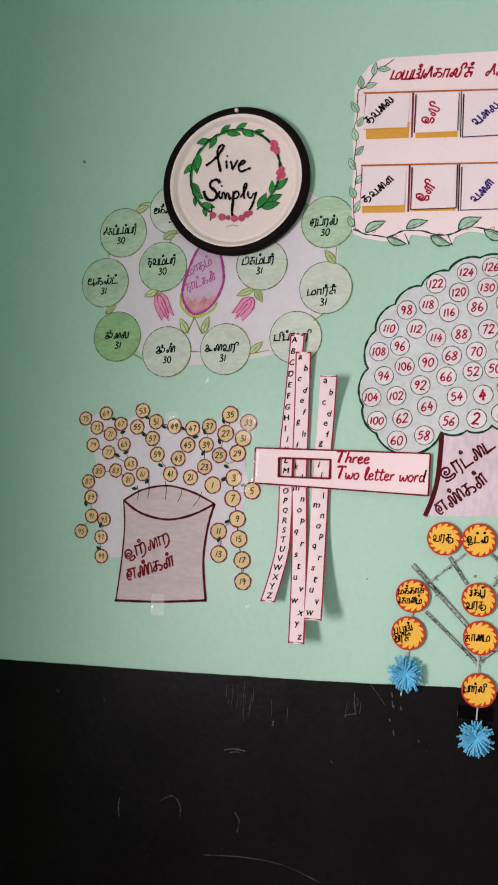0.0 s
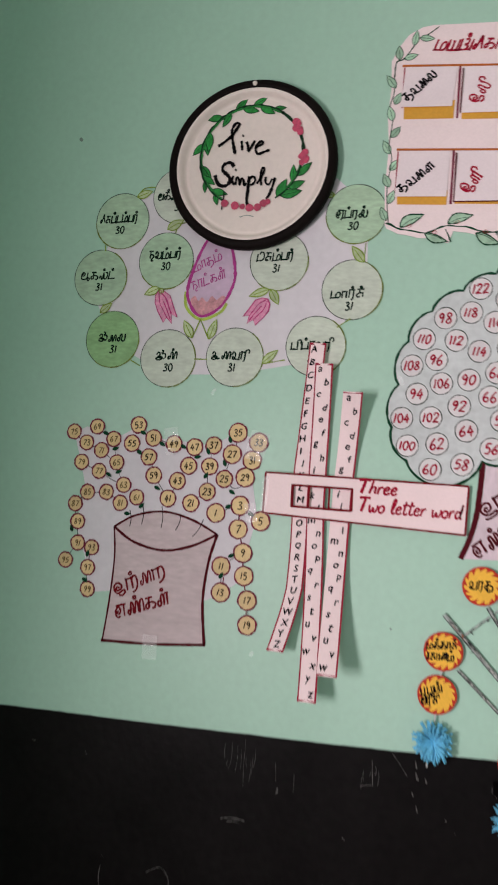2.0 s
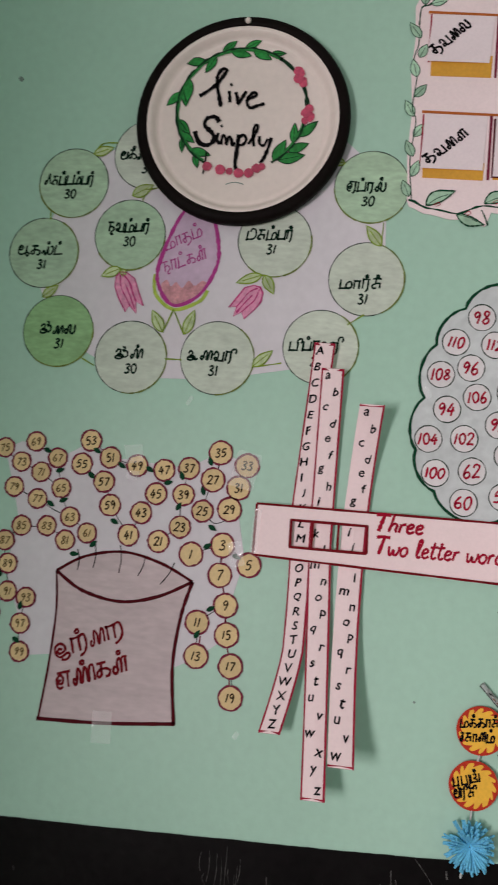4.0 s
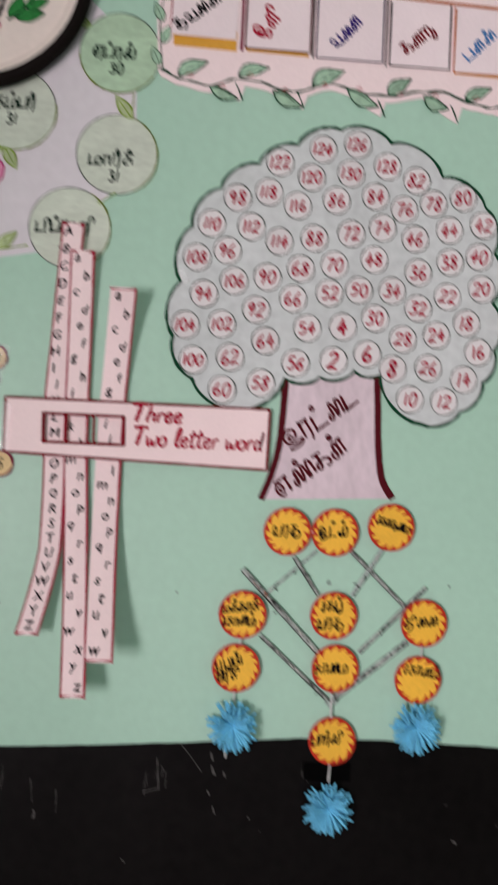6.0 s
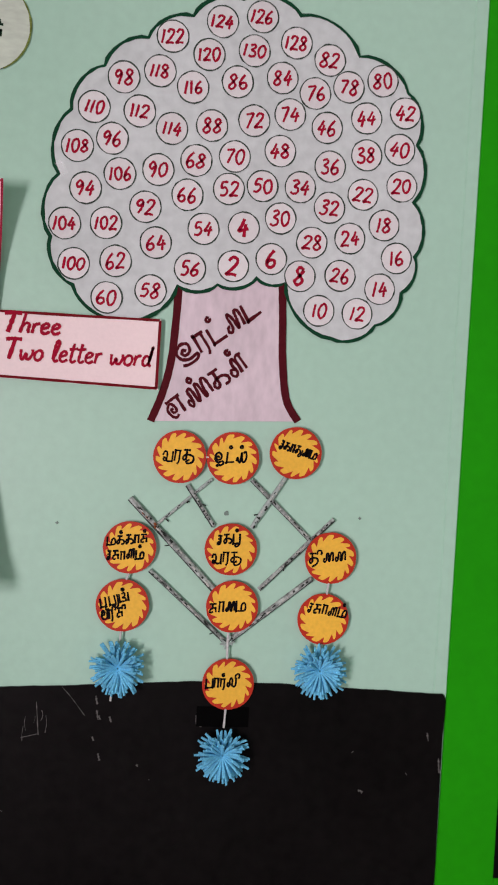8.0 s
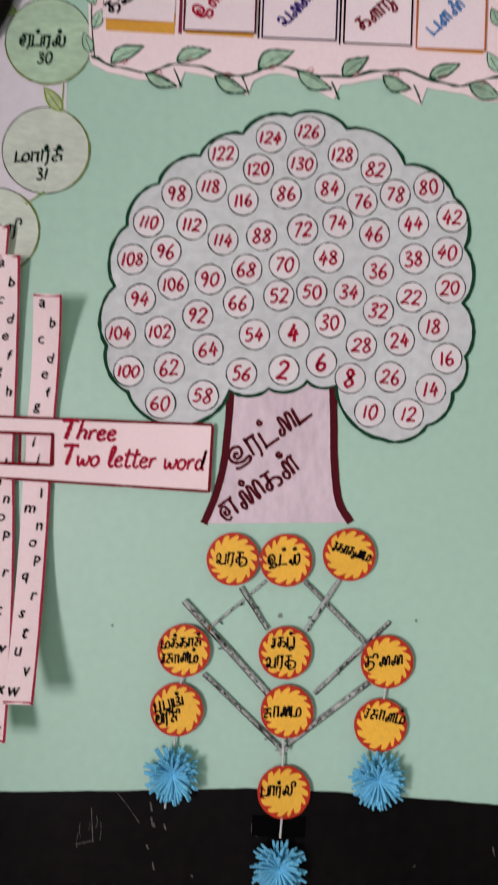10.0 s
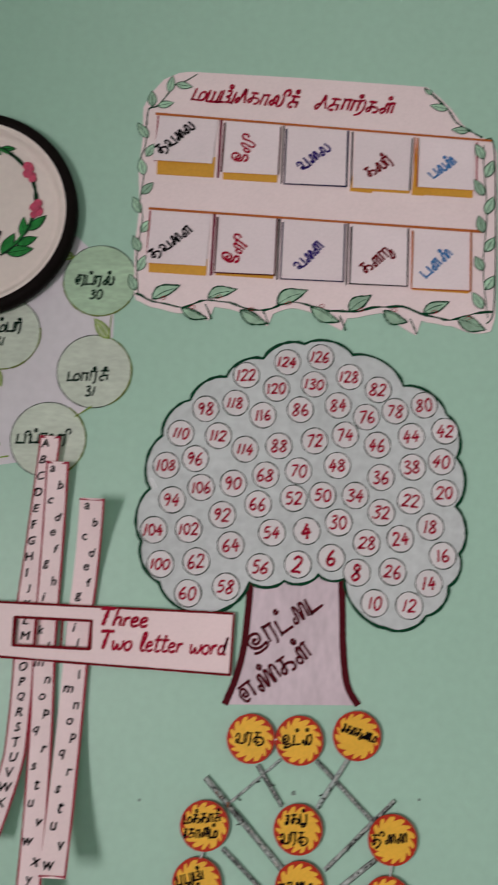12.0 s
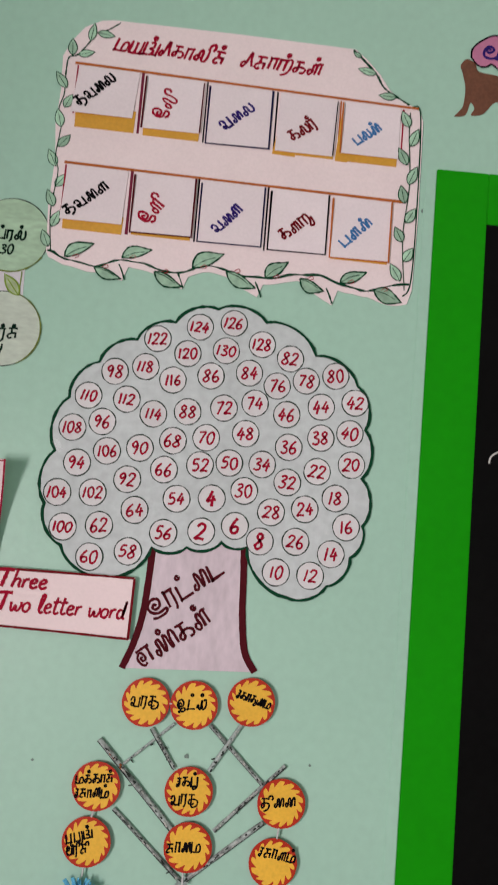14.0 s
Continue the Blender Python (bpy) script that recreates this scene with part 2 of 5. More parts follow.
def filled(me):
    """Faces for letter outlines, each outer contour with its own holes."""
    nexts = {}
    for e in me.edges:
        p, q = e.vertices
        nexts.setdefault(p, []).append(q)
        nexts.setdefault(q, []).append(p)
    loops, done = [], set()
    for start in nexts:
        if start in done:
            continue
        loop, at = [], start
        while at is not None and at not in done:
            done.add(at)
            loop.append(me.vertices[at].co.copy())
            at = next((q for q in nexts[at] if q not in done), None)
        if len(loop) > 2:
            loops.append(loop)
    area = [sum(p.x * q.y - q.x * p.y for p, q in zip(o, o[1:] + o[:1])) / 2 for o in loops]
    signs = [1 if v > 0 else -1 for v in area]
    main = signs[max(range(len(area)), key=lambda i: abs(area[i]))] if area else 1
    verts, faces, level = [], [], 0
    outers = [i for i in range(len(loops)) if signs[i] == main]
    holes = {i: [] for i in outers}
    for j in range(len(loops)):
        if signs[j] != main:
            host = [i for i in outers if inside(loops[j][0], loops[i])]
            if host:
                holes[min(host, key=lambda i: abs(area[i]))].append(j)
    for i in outers:
        group = [loops[i]] + [loops[j] for j in holes[i]]
        flat = [v for loop in group for v in loop]
        base = len(verts)
        verts += [Vector((v.x, v.y, level)) for v in flat]
        faces += [tuple(base + k for k in f) for f in tessellate_polygon(group)]
        level = (level + 1) % 6
    bpy.data.meshes.remove(me)
    return verts, faces


def lettering(bm, text, x, z, height, d, angle=0.0, width=None, bold=0.0, shear=0.0, align="CENTER", curl=None):
    """Writing with its middle (or its left end) at (x, z); width squeezes it to that length."""
    key = (text, shear)
    if key not in glyphs:
        c = font_ob.data
        c.body, c.shear = text, shear
        glyphs[key] = filled(bpy.data.meshes.new_from_object(font_ob))
    verts, faces = glyphs[key]
    if not verts:
        return
    x0, x1 = min(v.x for v in verts), max(v.x for v in verts)
    y0, y1 = min(v.y for v in verts), max(v.y for v in verts)
    s = height / (y1 - y0)
    sx = width / (x1 - x0) if width else s
    ca, sa = math.cos(radians(angle)), math.sin(radians(angle))
    fat = bold * height * 0.8
    for k, (ou, ow) in enumerate(((-1, 0), (1, 0), (0, 1), (0, -1)) if bold else ((0, 0),)):
        made = []
        for v in verts:
            u = ((v.x - (x0 + x1) / 2) if align == "CENTER" else (v.x - x0)) * sx + ou * fat
            w = (v.y - (y0 + y1) / 2) * s + ow * fat
            q = 6.0 / height
            amp = height * (0.6 if height < 0.03 else 0.42)
            u, w = (u + amp * 0.055 * math.sin(w * q + 1.7 * math.sin(u * q * 0.55 + x * 91)) + amp * 0.03 * math.sin(w * q * 2.3 + u * q + z * 57),
                    w + amp * 0.055 * math.sin(u * q * 0.8 + x * 53) + amp * 0.04 * math.sin(u * q * 1.9 + z * 31))
            px, pz = x + u * ca - w * sa, z + u * sa + w * ca
            made.append(bm.verts.new((px, -d - k * 0.00008 - v.z * 0.00001 - (curl(px, pz) if curl else 0), pz)))
        for f in faces:
            if len(set(f)) > 2:
                bm.faces.new([made[i] for i in f])


# Tamil letters as pen lines: width and strokes, the body of a letter one unit high; a point given twice is a corner
TAMIL = {
    "ப": (0.75, [[(0, 1), (0, 0), (0, 0), (0.72, 0.02), (0.72, 0.02), (0.74, 1)]]),
    "ய": (0.9, [[(0, 1), (0, 0.1), (0.12, 0), (0.36, 0.02), (0.42, 0.2), (0.42, 0.9)], [(0.42, 0.15), (0.5, 0), (0.86, 0), (0.86, 0), (0.88, 1)]]),
    "ம": (0.95, [[(0, 1), (0, 0), (0, 0), (0.8, 0), (0.95, 0.35), (0.82, 0.72), (0.58, 0.62), (0.5, 0.3), (0.5, 0)]]),
    "வ": (0.88, [[(0, 0.6), (0.12, 0.95), (0.34, 0.88), (0.4, 0.5), (0.28, 0.08), (0.1, 0.1), (0.1, 0.35), (0.3, 0.25), (0.45, 0), (0.85, 0), (0.85, 0), (0.87, 1)]]),
    "ர": (0.55, [[(0, 0), (0.02, 0.95), (0.02, 0.95), (0.56, 0.95)], [(0.42, 0.95), (0.42, 0), (0.26, -0.32)]]),
}
TAMIL["ா"] = (0.5, [[(0, 0), (0.02, 0.95), (0.02, 0.95), (0.54, 0.97)], [(0.42, 0.95), (0.42, 0)]])
TAMIL["ல"] = (1.0, [[(0.3, 0.35), (0.12, 0.45), (0.02, 0.2), (0.15, 0), (0.32, 0.2), (0.3, 0.7), (0.44, 0.95), (0.58, 0.7), (0.56, 0.2), (0.68, 0), (0.9, 0.02), (1.0, 0.35), (0.95, 0.98)]])
TAMIL["ள"] = (0.95, [[(0.3, 0.35), (0.12, 0.45), (0.02, 0.2), (0.15, 0), (0.32, 0.2), (0.3, 0.7), (0.45, 0.95), (0.58, 0.6), (0.55, 0)], [(0.56, 0.5), (0.66, 0.95), (0.98, 0.95)], [(0.86, 0.95), (0.86, 0)]])
TAMIL["ன"] = (1.0, [[(0.25, 0.32), (0.1, 0.4), (0.02, 0.18), (0.14, 0), (0.28, 0.25), (0.32, 0.8), (0.45, 0.95), (0.56, 0.65), (0.54, 0.12), (0.64, 0.05), (0.72, 0.5), (0.82, 0.95), (0.98, 0.8), (0.98, 0)]])
TAMIL["ண"] = (1.42, [[(0.22, 0.3), (0.08, 0.4), (0.02, 0.15), (0.15, 0), (0.26, 0.3), (0.3, 0.82), (0.42, 0.95), (0.52, 0.7), (0.5, 0.1), (0.62, 0.05), (0.7, 0.5), (0.8, 0.95), (0.94, 0.8), (0.94, 0.1), (1.06, 0.05), (1.1, 0.5), (1.2, 0.95), (1.4, 0.9), (1.42, 0)]])
TAMIL["ை"] = (0.92, [[(0.18, 0.3), (0.06, 0.32), (0.02, 0.1), (0.14, 0), (0.28, 0.25), (0.3, 0.82), (0.42, 0.95), (0.5, 0.55), (0.5, 0.1), (0.6, 0.05), (0.68, 0.55), (0.78, 0.95), (0.92, 0.8), (0.9, 0)]])
TAMIL["க"] = (0.85, [[(0, 0.97), (0.3, 0.98), (0.62, 0.96)], [(0.3, 0.98), (0.28, 0.5), (0.28, 0.18), (0.1, 0.04), (0, 0.28), (0.2, 0.5), (0.6, 0.52), (0.85, 0.3), (0.76, 0.02), (0.5, 0)]])
TAMIL["கு"] = (1.0, [[(0, 0.97), (0.3, 0.98), (0.62, 0.96)], [(0.3, 0.98), (0.28, 0.2), (0.1, 0.04), (0, 0.28), (0.2, 0.5), (0.62, 0.52), (0.95, 0.3), (0.9, -0.15), (0.5, -0.3), (0.3, -0.1), (0.6, 0.1)]])
TAMIL["ச"] = (0.8, [[(0, 0.97), (0.3, 0.98), (0.72, 0.96)], [(0.27, 0.98), (0.26, 0.5), (0.08, 0.38), (0.02, 0.12), (0.2, 0), (0.36, 0.1)], [(0.26, 0.5), (0.64, 0.5), (0.64, 0.5), (0.66, 0)]])
TAMIL["த"] = (0.85, [[(0, 0.97), (0.3, 0.98), (0.62, 0.96)], [(0.3, 0.98), (0.27, 0.5), (0.1, 0.45), (0.02, 0.2), (0.15, 0), (0.3, 0.2), (0.3, 0.5), (0.6, 0.5), (0.84, 0.25), (0.7, -0.12), (0.3, -0.35)]])
TAMIL["து"] = (1.05, [[(0, 0.97), (0.3, 0.98), (0.62, 0.96)], [(0.3, 0.98), (0.27, 0.5), (0.1, 0.45), (0.02, 0.2), (0.15, 0), (0.3, 0.2), (0.3, 0.5), (0.6, 0.5), (0.78, 0.2), (0.6, -0.25), (0.95, -0.25), (1.05, 0.6)]])
TAMIL["ந"] = (0.8, [[(0, 0.97), (0.3, 0.98), (0.66, 0.96)], [(0.28, 0.98), (0.26, 0)], [(0.26, 0.5), (0.6, 0.54), (0.76, 0.2), (0.52, -0.08), (0.56, -0.32), (0.78, -0.26)]])
TAMIL["ட"] = (0.75, [[(0.05, 1), (0, 0), (0, 0), (0.78, 0.02)]])
TAMIL["டி"] = (0.95, [[(0.05, 1), (0, 0), (0, 0), (0.65, 0.02), (0.92, 0.4), (0.8, 1.1), (0.45, 1.2), (0.32, 0.85)]])
TAMIL["ற"] = (0.92, [[(0, 0), (0.02, 0.95), (0.02, 0.95), (0.45, 0.95), (0.45, 0.95), (0.45, 0)], [(0.45, 0.7), (0.6, 0.98), (0.86, 0.92), (0.9, 0.3), (0.7, -0.2), (0.35, -0.36)]])
TAMIL["று"] = (1.1, [[(0, 0), (0.02, 0.95), (0.02, 0.95), (0.45, 0.95), (0.45, 0.95), (0.45, 0)], [(0.45, 0.7), (0.6, 0.98), (0.84, 0.9), (0.85, 0.2), (0.6, -0.3), (0.95, -0.3), (1.08, 0.5)]])
TAMIL["ழ"] = (0.75, [[(0, 1), (0, 0), (0, 0), (0.7, 0)], [(0.72, 0.95), (0.72, 0.2), (0.6, -0.2), (0.3, -0.34), (0.2, -0.15), (0.5, -0.05)]])
TAMIL["ழு"] = (1.0, [[(0, 1), (0, 0), (0, 0), (0.62, 0)], [(0.64, 0.95), (0.66, 0), (0.45, -0.3), (0.85, -0.3), (1.0, 0.4), (0.95, 0.95)]])
TAMIL["பு"] = (0.85, [[(0, 1), (0, 0), (0, 0), (0.6, 0), (0.6, 0), (0.62, 1)], [(0.6, 0.1), (0.5, -0.35), (0.85, -0.3)]])
TAMIL["ங"] = (1.0, [[(0, 1), (0, 0), (0, 0), (0.4, 0.02)], [(0.3, 0.9), (0.6, 0.95), (0.62, 0.6), (0.36, 0.45), (0.7, 0.3), (0.6, 0.02), (0.4, 0.02)], [(0.68, 0.05), (0.98, 0), (0.98, 0), (1.0, 0.95)]])
TAMIL["ஜ"] = (0.95, [[(0, 0.7), (0.15, 0.98), (0.36, 0.88), (0.34, 0.55), (0.15, 0.45), (0.4, 0.45), (0.62, 0.28), (0.42, 0), (0.06, 0.05), (0.02, 0.28), (0.3, 0.32), (0.65, 0.1), (0.95, 0.2)]])
TAMIL["ஜூ"] = (1.05, [[(0, 0.7), (0.15, 0.98), (0.36, 0.88), (0.34, 0.55), (0.15, 0.45), (0.4, 0.45), (0.62, 0.28), (0.42, 0), (0.06, 0.05), (0.02, 0.28), (0.3, 0.32), (0.7, 0.1)], [(0.5, 1.25), (0.7, 1.2), (0.68, 0.95), (0.5, 0.9)], [(0.7, 0.1), (1.0, 0.3), (0.9, 0.8), (0.6, 0.75)]])
TAMIL["ஸ"] = (0.98, [[(0, 0.1), (0.15, 0.5), (0.25, 0.1), (0.4, 0), (0.45, 0.6), (0.5, 0.98), (0.55, 0.3), (0.65, 0), (0.85, 0.05), (0.98, 0.5), (0.9, 0.98), (0.7, 0.88)]])
TAMIL["இ"] = (0.98, [[(0.55, 0.6), (0.4, 0.75), (0.26, 0.58), (0.42, 0.4), (0.7, 0.46), (0.76, 0.9), (0.42, 1.12), (0.06, 0.8), (0.1, 0.3), (0.5, 0.06), (0.95, 0.12), (0.85, -0.16), (0.3, -0.2), (0, -0.08)]])
TAMIL["எ"] = (0.92, [[(0.36, 0.52), (0.2, 0.52), (0.2, 0.32), (0.4, 0.3), (0.46, 0.62), (0.3, 0.86), (0.05, 0.62), (0.05, 0.2), (0.24, -0.02), (0.42, 0.1)], [(0.12, 1.0), (0.5, 1.02), (0.98, 0.98)], [(0.8, 0.99), (0.78, 0)]])
TAMIL["ஏ"] = (0.88, TAMIL["எ"][1][:2] + [[(0.8, 0.99), (0.78, 0.05), (0.6, -0.28)]])
TAMIL["ஒ"] = (0.9, [[(0.45, 0.5), (0.32, 0.64), (0.18, 0.5), (0.3, 0.3), (0.58, 0.38), (0.64, 0.75), (0.4, 1.02), (0.08, 0.82), (0.04, 0.35), (0.3, 0.06), (0.74, 0.16), (0.86, -0.06), (0.6, -0.26), (0.3, -0.14)]])
TAMIL["ஓ"] = (0.95, TAMIL["ஒ"][1] + [[(0.3, -0.14), (0.2, -0.3), (0.4, -0.36)]])
TAMIL["அ"] = (0.8, [[(0.3, 0.7), (0.16, 0.8), (0.1, 0.55), (0.3, 0.5), (0.45, 0.8), (0.2, 1.0), (0, 0.6), (0.1, 0.1), (0.45, 0), (0.7, 0.2), (0.76, 0.5)], [(0.76, 0.98), (0.76, 0)]])
TAMIL["ஆ"] = (1.05, TAMIL["அ"][1] + [[(0.76, 0), (0.95, -0.2), (1.05, 0.1), (0.8, 0.22)]])
TAMIL["ி"] = (0.12, [[(-0.3, 0.9), (-0.25, 1.25), (0.02, 1.38), (0.16, 1.1), (0.04, 0.85)]])
TAMIL["ெ"] = (0.8, [[(0.3, 0.25), (0.15, 0.4), (0, 0.18), (0.12, -0.04), (0.32, 0.3), (0.5, 1.2), (0.62, 0.6), (0.8, 0)]])
TAMIL["ே"] = (0.5, [[(0.25, 0.2), (0.1, 0.3), (0.02, 0.12), (0.15, 0), (0.3, 0.2), (0.3, 0.95), (0.04, 0.95)], [(0.3, 0.97), (0.52, 0.95)], [(0.05, 0.62), (0.34, 0.6)]])
strokes_made = [0]


def tamil(name, text, a, b, height, d, mat, parent, pen, slant=0.12, curl=None):
    """A Tamil word written with a pen along the base line from a to b, its signs in the order of writing."""
    signs, i = [], 0
    while i < len(text):
        two = text[i:i + 2]
        signs.append(two if two in TAMIL else text[i])
        i += len(signs[-1])
    gap = 0.2
    total = sum(TAMIL[c][0] + gap for c in signs if c in TAMIL) - gap
    along = Vector((b[0] - a[0], b[1] - a[1]))
    step = along.length / total
    along.normalize()
    bm, at, last = bmesh.new(), 0.0, 0.8
    for c in signs:
        if c in TAMIL:
            wide, lines = TAMIL[c]
            start, at, last = at, at + wide + gap, wide + gap
            rise, grow = random.uniform(-0.06, 0.06), random.uniform(0.92, 1.08)
        else:
            wide, start, rise, grow = 0.0, at - gap - (last - gap) * 0.5 - 0.1, 0.0, 1.0
            r = 0.13 * height / step
            lines = [[(0.1 + r * math.cos(q), 1.36 + 0.13 * math.sin(q)) for q in (0.3, 1.3, 2.3, 3.3, 4.3, 5.3, 6.6)]]
        for pts in lines:
            placed = []
            for u, w in pts:
                w = (w * grow + rise + random.uniform(-0.025, 0.025)) * height
                u = (start + u + random.uniform(-0.02, 0.02)) * step + slant * w
                placed.append((a[0] + u * along.x - w * along.y, a[1] + u * along.y + w * along.x))
            strokes_made[0] += 1
            stroke(bm, bend(placed, 5), pen * random.uniform(0.9, 1.12), d + 0.00003 * (strokes_made[0] % 6), wobble=0.22, curl=curl)
    return part(name, bm, mat, parent)


DIGIT = {
    "0": [[(0.3, 1), (0.08, 0.8), (0.05, 0.4), (0.25, 0.02), (0.5, 0.2), (0.55, 0.65), (0.4, 0.96), (0.27, 0.97)]],
    "1": [[(0.32, 1), (0.29, 0.5), (0.25, 0)]],
    "2": [[(0.05, 0.75), (0.2, 0.98), (0.48, 0.92), (0.5, 0.68), (0.25, 0.3), (0.02, 0.02), (0.3, 0.06), (0.6, 0.02)]],
    "3": [[(0.08, 0.9), (0.35, 1), (0.5, 0.8), (0.22, 0.55), (0.5, 0.4), (0.5, 0.12), (0.25, 0), (0.03, 0.12)]],
}
DIGIT["4"] = [[(0.35, 1), (0.18, 0.6), (0.05, 0.35), (0.3, 0.36), (0.6, 0.42)], [(0.44, 0.7), (0.39, 0.3), (0.35, -0.04)]]
DIGIT["5"] = [[(0.55, 0.97), (0.18, 0.94), (0.12, 0.55), (0.38, 0.6), (0.52, 0.35), (0.35, 0.05), (0.05, 0.06)]]
DIGIT["6"] = [[(0.42, 1), (0.15, 0.65), (0.05, 0.25), (0.25, 0), (0.5, 0.15), (0.45, 0.42), (0.2, 0.42), (0.07, 0.25)]]
DIGIT["7"] = [[(0.05, 0.92), (0.3, 0.95), (0.55, 0.96), (0.4, 0.55), (0.22, 0)]]
DIGIT["8"] = [[(0.5, 0.85), (0.27, 1), (0.1, 0.78), (0.32, 0.52), (0.52, 0.22), (0.28, 0), (0.05, 0.2), (0.3, 0.5), (0.52, 0.84)]]
DIGIT["9"] = [[(0.5, 0.75), (0.3, 1), (0.08, 0.75), (0.25, 0.52), (0.5, 0.75), (0.44, 0.35), (0.32, 0)]]


PEN = {
    "T": (0.66, [[(0, 0.95), (0.3, 1), (0.65, 0.98)], [(0.38, 1), (0.31, 0.5), (0.24, 0)]]),
    "h": (0.44, [[(0.14, 1), (0.09, 0.5), (0.03, 0)], [(0.06, 0.3), (0.22, 0.5), (0.34, 0.42), (0.32, 0.15), (0.37, 0)]]),
    "r": (0.34, [[(0.07, 0.5), (0.06, 0.2), (0.04, 0)], [(0.06, 0.3), (0.15, 0.46), (0.3, 0.5)]]),
    "e": (0.40, [[(0.04, 0.25), (0.22, 0.3), (0.3, 0.42), (0.18, 0.52), (0.05, 0.35), (0.06, 0.1), (0.2, 0), (0.36, 0.12)]]),
}
PEN["w"] = (0.58, [[(0.03, 0.5), (0.06, 0.1), (0.15, 0.02), (0.26, 0.3), (0.3, 0.05), (0.42, 0.05), (0.52, 0.3), (0.5, 0.52)]])
PEN["o"] = (0.42, [[(0.2, 0.5), (0.05, 0.35), (0.06, 0.08), (0.22, 0), (0.34, 0.18), (0.32, 0.42), (0.18, 0.5)]])
PEN["l"] = (0.30, [[(0.06, 0.1), (0.2, 0.6), (0.24, 0.95), (0.14, 0.98), (0.08, 0.6), (0.08, 0.15), (0.18, 0), (0.28, 0.08)]])
PEN["t"] = (0.34, [[(0.16, 0.92), (0.11, 0.4), (0.1, 0.08), (0.2, 0), (0.32, 0.1)], [(-0.02, 0.62), (0.14, 0.64), (0.34, 0.67)]])
PEN["d"] = (0.46, [[(0.3, 0.42), (0.15, 0.5), (0.04, 0.25), (0.12, 0.02), (0.28, 0.12), (0.34, 0.5), (0.38, 0.97), (0.34, 0.5), (0.32, 0.1), (0.42, 0)]])


def hand_word(name, text, x, z, height, width, d, mat, parent, pen, angle=0.0, curl=None):
    """Words written with a pen; (x, z) is the left end of the base line."""
    bm = bmesh.new()
    squeeze = width / (sum(PEN[c][0] if c in PEN else 0.32 for c in text) * height)
    at, ca, sa = 0.0, math.cos(radians(angle)), math.sin(radians(angle))
    for c in text:
        for k, pts in enumerate(PEN[c][1] if c in PEN else ()):
            placed = []
            for u, w in pts:
                u, w = (at + u + 0.12 * w) * height * squeeze, w * height
                placed.append((x + u * ca - w * sa, z + u * sa + w * ca))
            stroke(bm, bend(placed, 6), pen * (1.35 if c == "T" else 1), d + 0.00004 * k, wobble=0.25, curl=curl)
        at += PEN[c][0] if c in PEN else 0.32
    return part(name, bm, mat, parent)


def hand_number(name, text, x, z, height, d, mat, parent, pen, angle=0.0):
    """A number written with a pen, its middle at (x, z)."""
    bm = bmesh.new()
    step = [0.42 if c == "1" else 0.72 for c in text]
    at, ca, sa = -sum(step) / 2, math.cos(radians(angle)), math.sin(radians(angle))
    for c, wide in zip(text, step):
        slant, grow = random.uniform(0.05, 0.2), random.uniform(0.92, 1.08)
        for k, part_line in enumerate(DIGIT[c]):
            pts = []
            for u, w in part_line:
                u = (at + u + (wide - 0.6) / 2 + slant * (w - 0.5) + random.uniform(-0.02, 0.02)) * height
                w = (w - 0.5) * height * grow
                pts.append((x + u * ca - w * sa, z + u * sa + w * ca))
            stroke(bm, bend(pts, 5), pen, d + 0.00004 * k, wobble=0.2)
        at += wide
    return part(name, bm, mat, parent)


def cutout(name, pts, d, mat, parent, thick=0.0006, label="", curl=None):
    bm = bmesh.new()
    sheet(bm, pts, d, thick, curl)
    return part(name, bm, mat, parent, label)


def line(name, pts, width, d, mat, parent, closed=False, label="", curl=None, wobble=0.15):
    bm = bmesh.new()
    stroke(bm, pts, width, d, closed, wobble, curl)
    return part(name, bm, mat, parent, label)


def rod(bm, a, b, r, n=8, bow=0.0):
    a, b = Vector(a), Vector(b)
    side = (b - a).normalized()
    u = side.cross(Vector((0, 1, 0.01))).normalized()
    v = side.cross(u)
    rings = []
    for k in range(7):
        t = k / 6
        c = a.lerp(b, t) + u * bow * math.sin(math.pi * t)
        rr = r * (1 + random.uniform(-0.15, 0.15))
        rings.append([bm.verts.new(c + (u * math.cos(math.tau * i / n) + v * math.sin(math.tau * i / n)) * rr) for i in range(n)])
    for p, q in zip(rings, rings[1:]):
        for i in range(n):
            bm.faces.new((p[i], p[(i + 1) % n], q[(i + 1) % n], q[i]))
    bm.faces.new(rings[0])
    bm.faces.new(rings[-1][::-1])


# ---- the room ----
def wall(name, lo, hi, mat, label):
    return tagged(boxed(name, lo, hi, mat), label, "wall", kind="structure")


wall("wall_north", (-1.0, 0.0, 0.0), (4.6, 0.2, 3.3), M_WALL, "mint green painted plaster wall covered with paper charts")
wall("wall_east", (4.6, -6.2, 0.0), (4.8, 0.2, 3.3), M_WALL, "plain mint green plaster wall")
west = wall("wall_west", (-1.0, -2.0, 0.0), (-0.8, 0.0, 3.3), M_WALL, "plain mint green plaster wall with a window opening")
for lo, hi in (((-1.0, -6.0, 0), (-0.8, -3.5, 3.3)), ((-1.0, -3.5, 0), (-0.8, -2.0, 0.7)), ((-1.0, -3.5, 1.8), (-0.8, -2.0, 3.3))):
    boxed("wall_section", lo, hi, M_WALL, west)
# unseen wall; its door opening is added to go with the fill lamp
south = wall("wall_south", (-1.0, -6.2, 0.0), (-0.25, -6.0, 3.3), M_WALL, "plain mint green plaster wall with an added door opening")
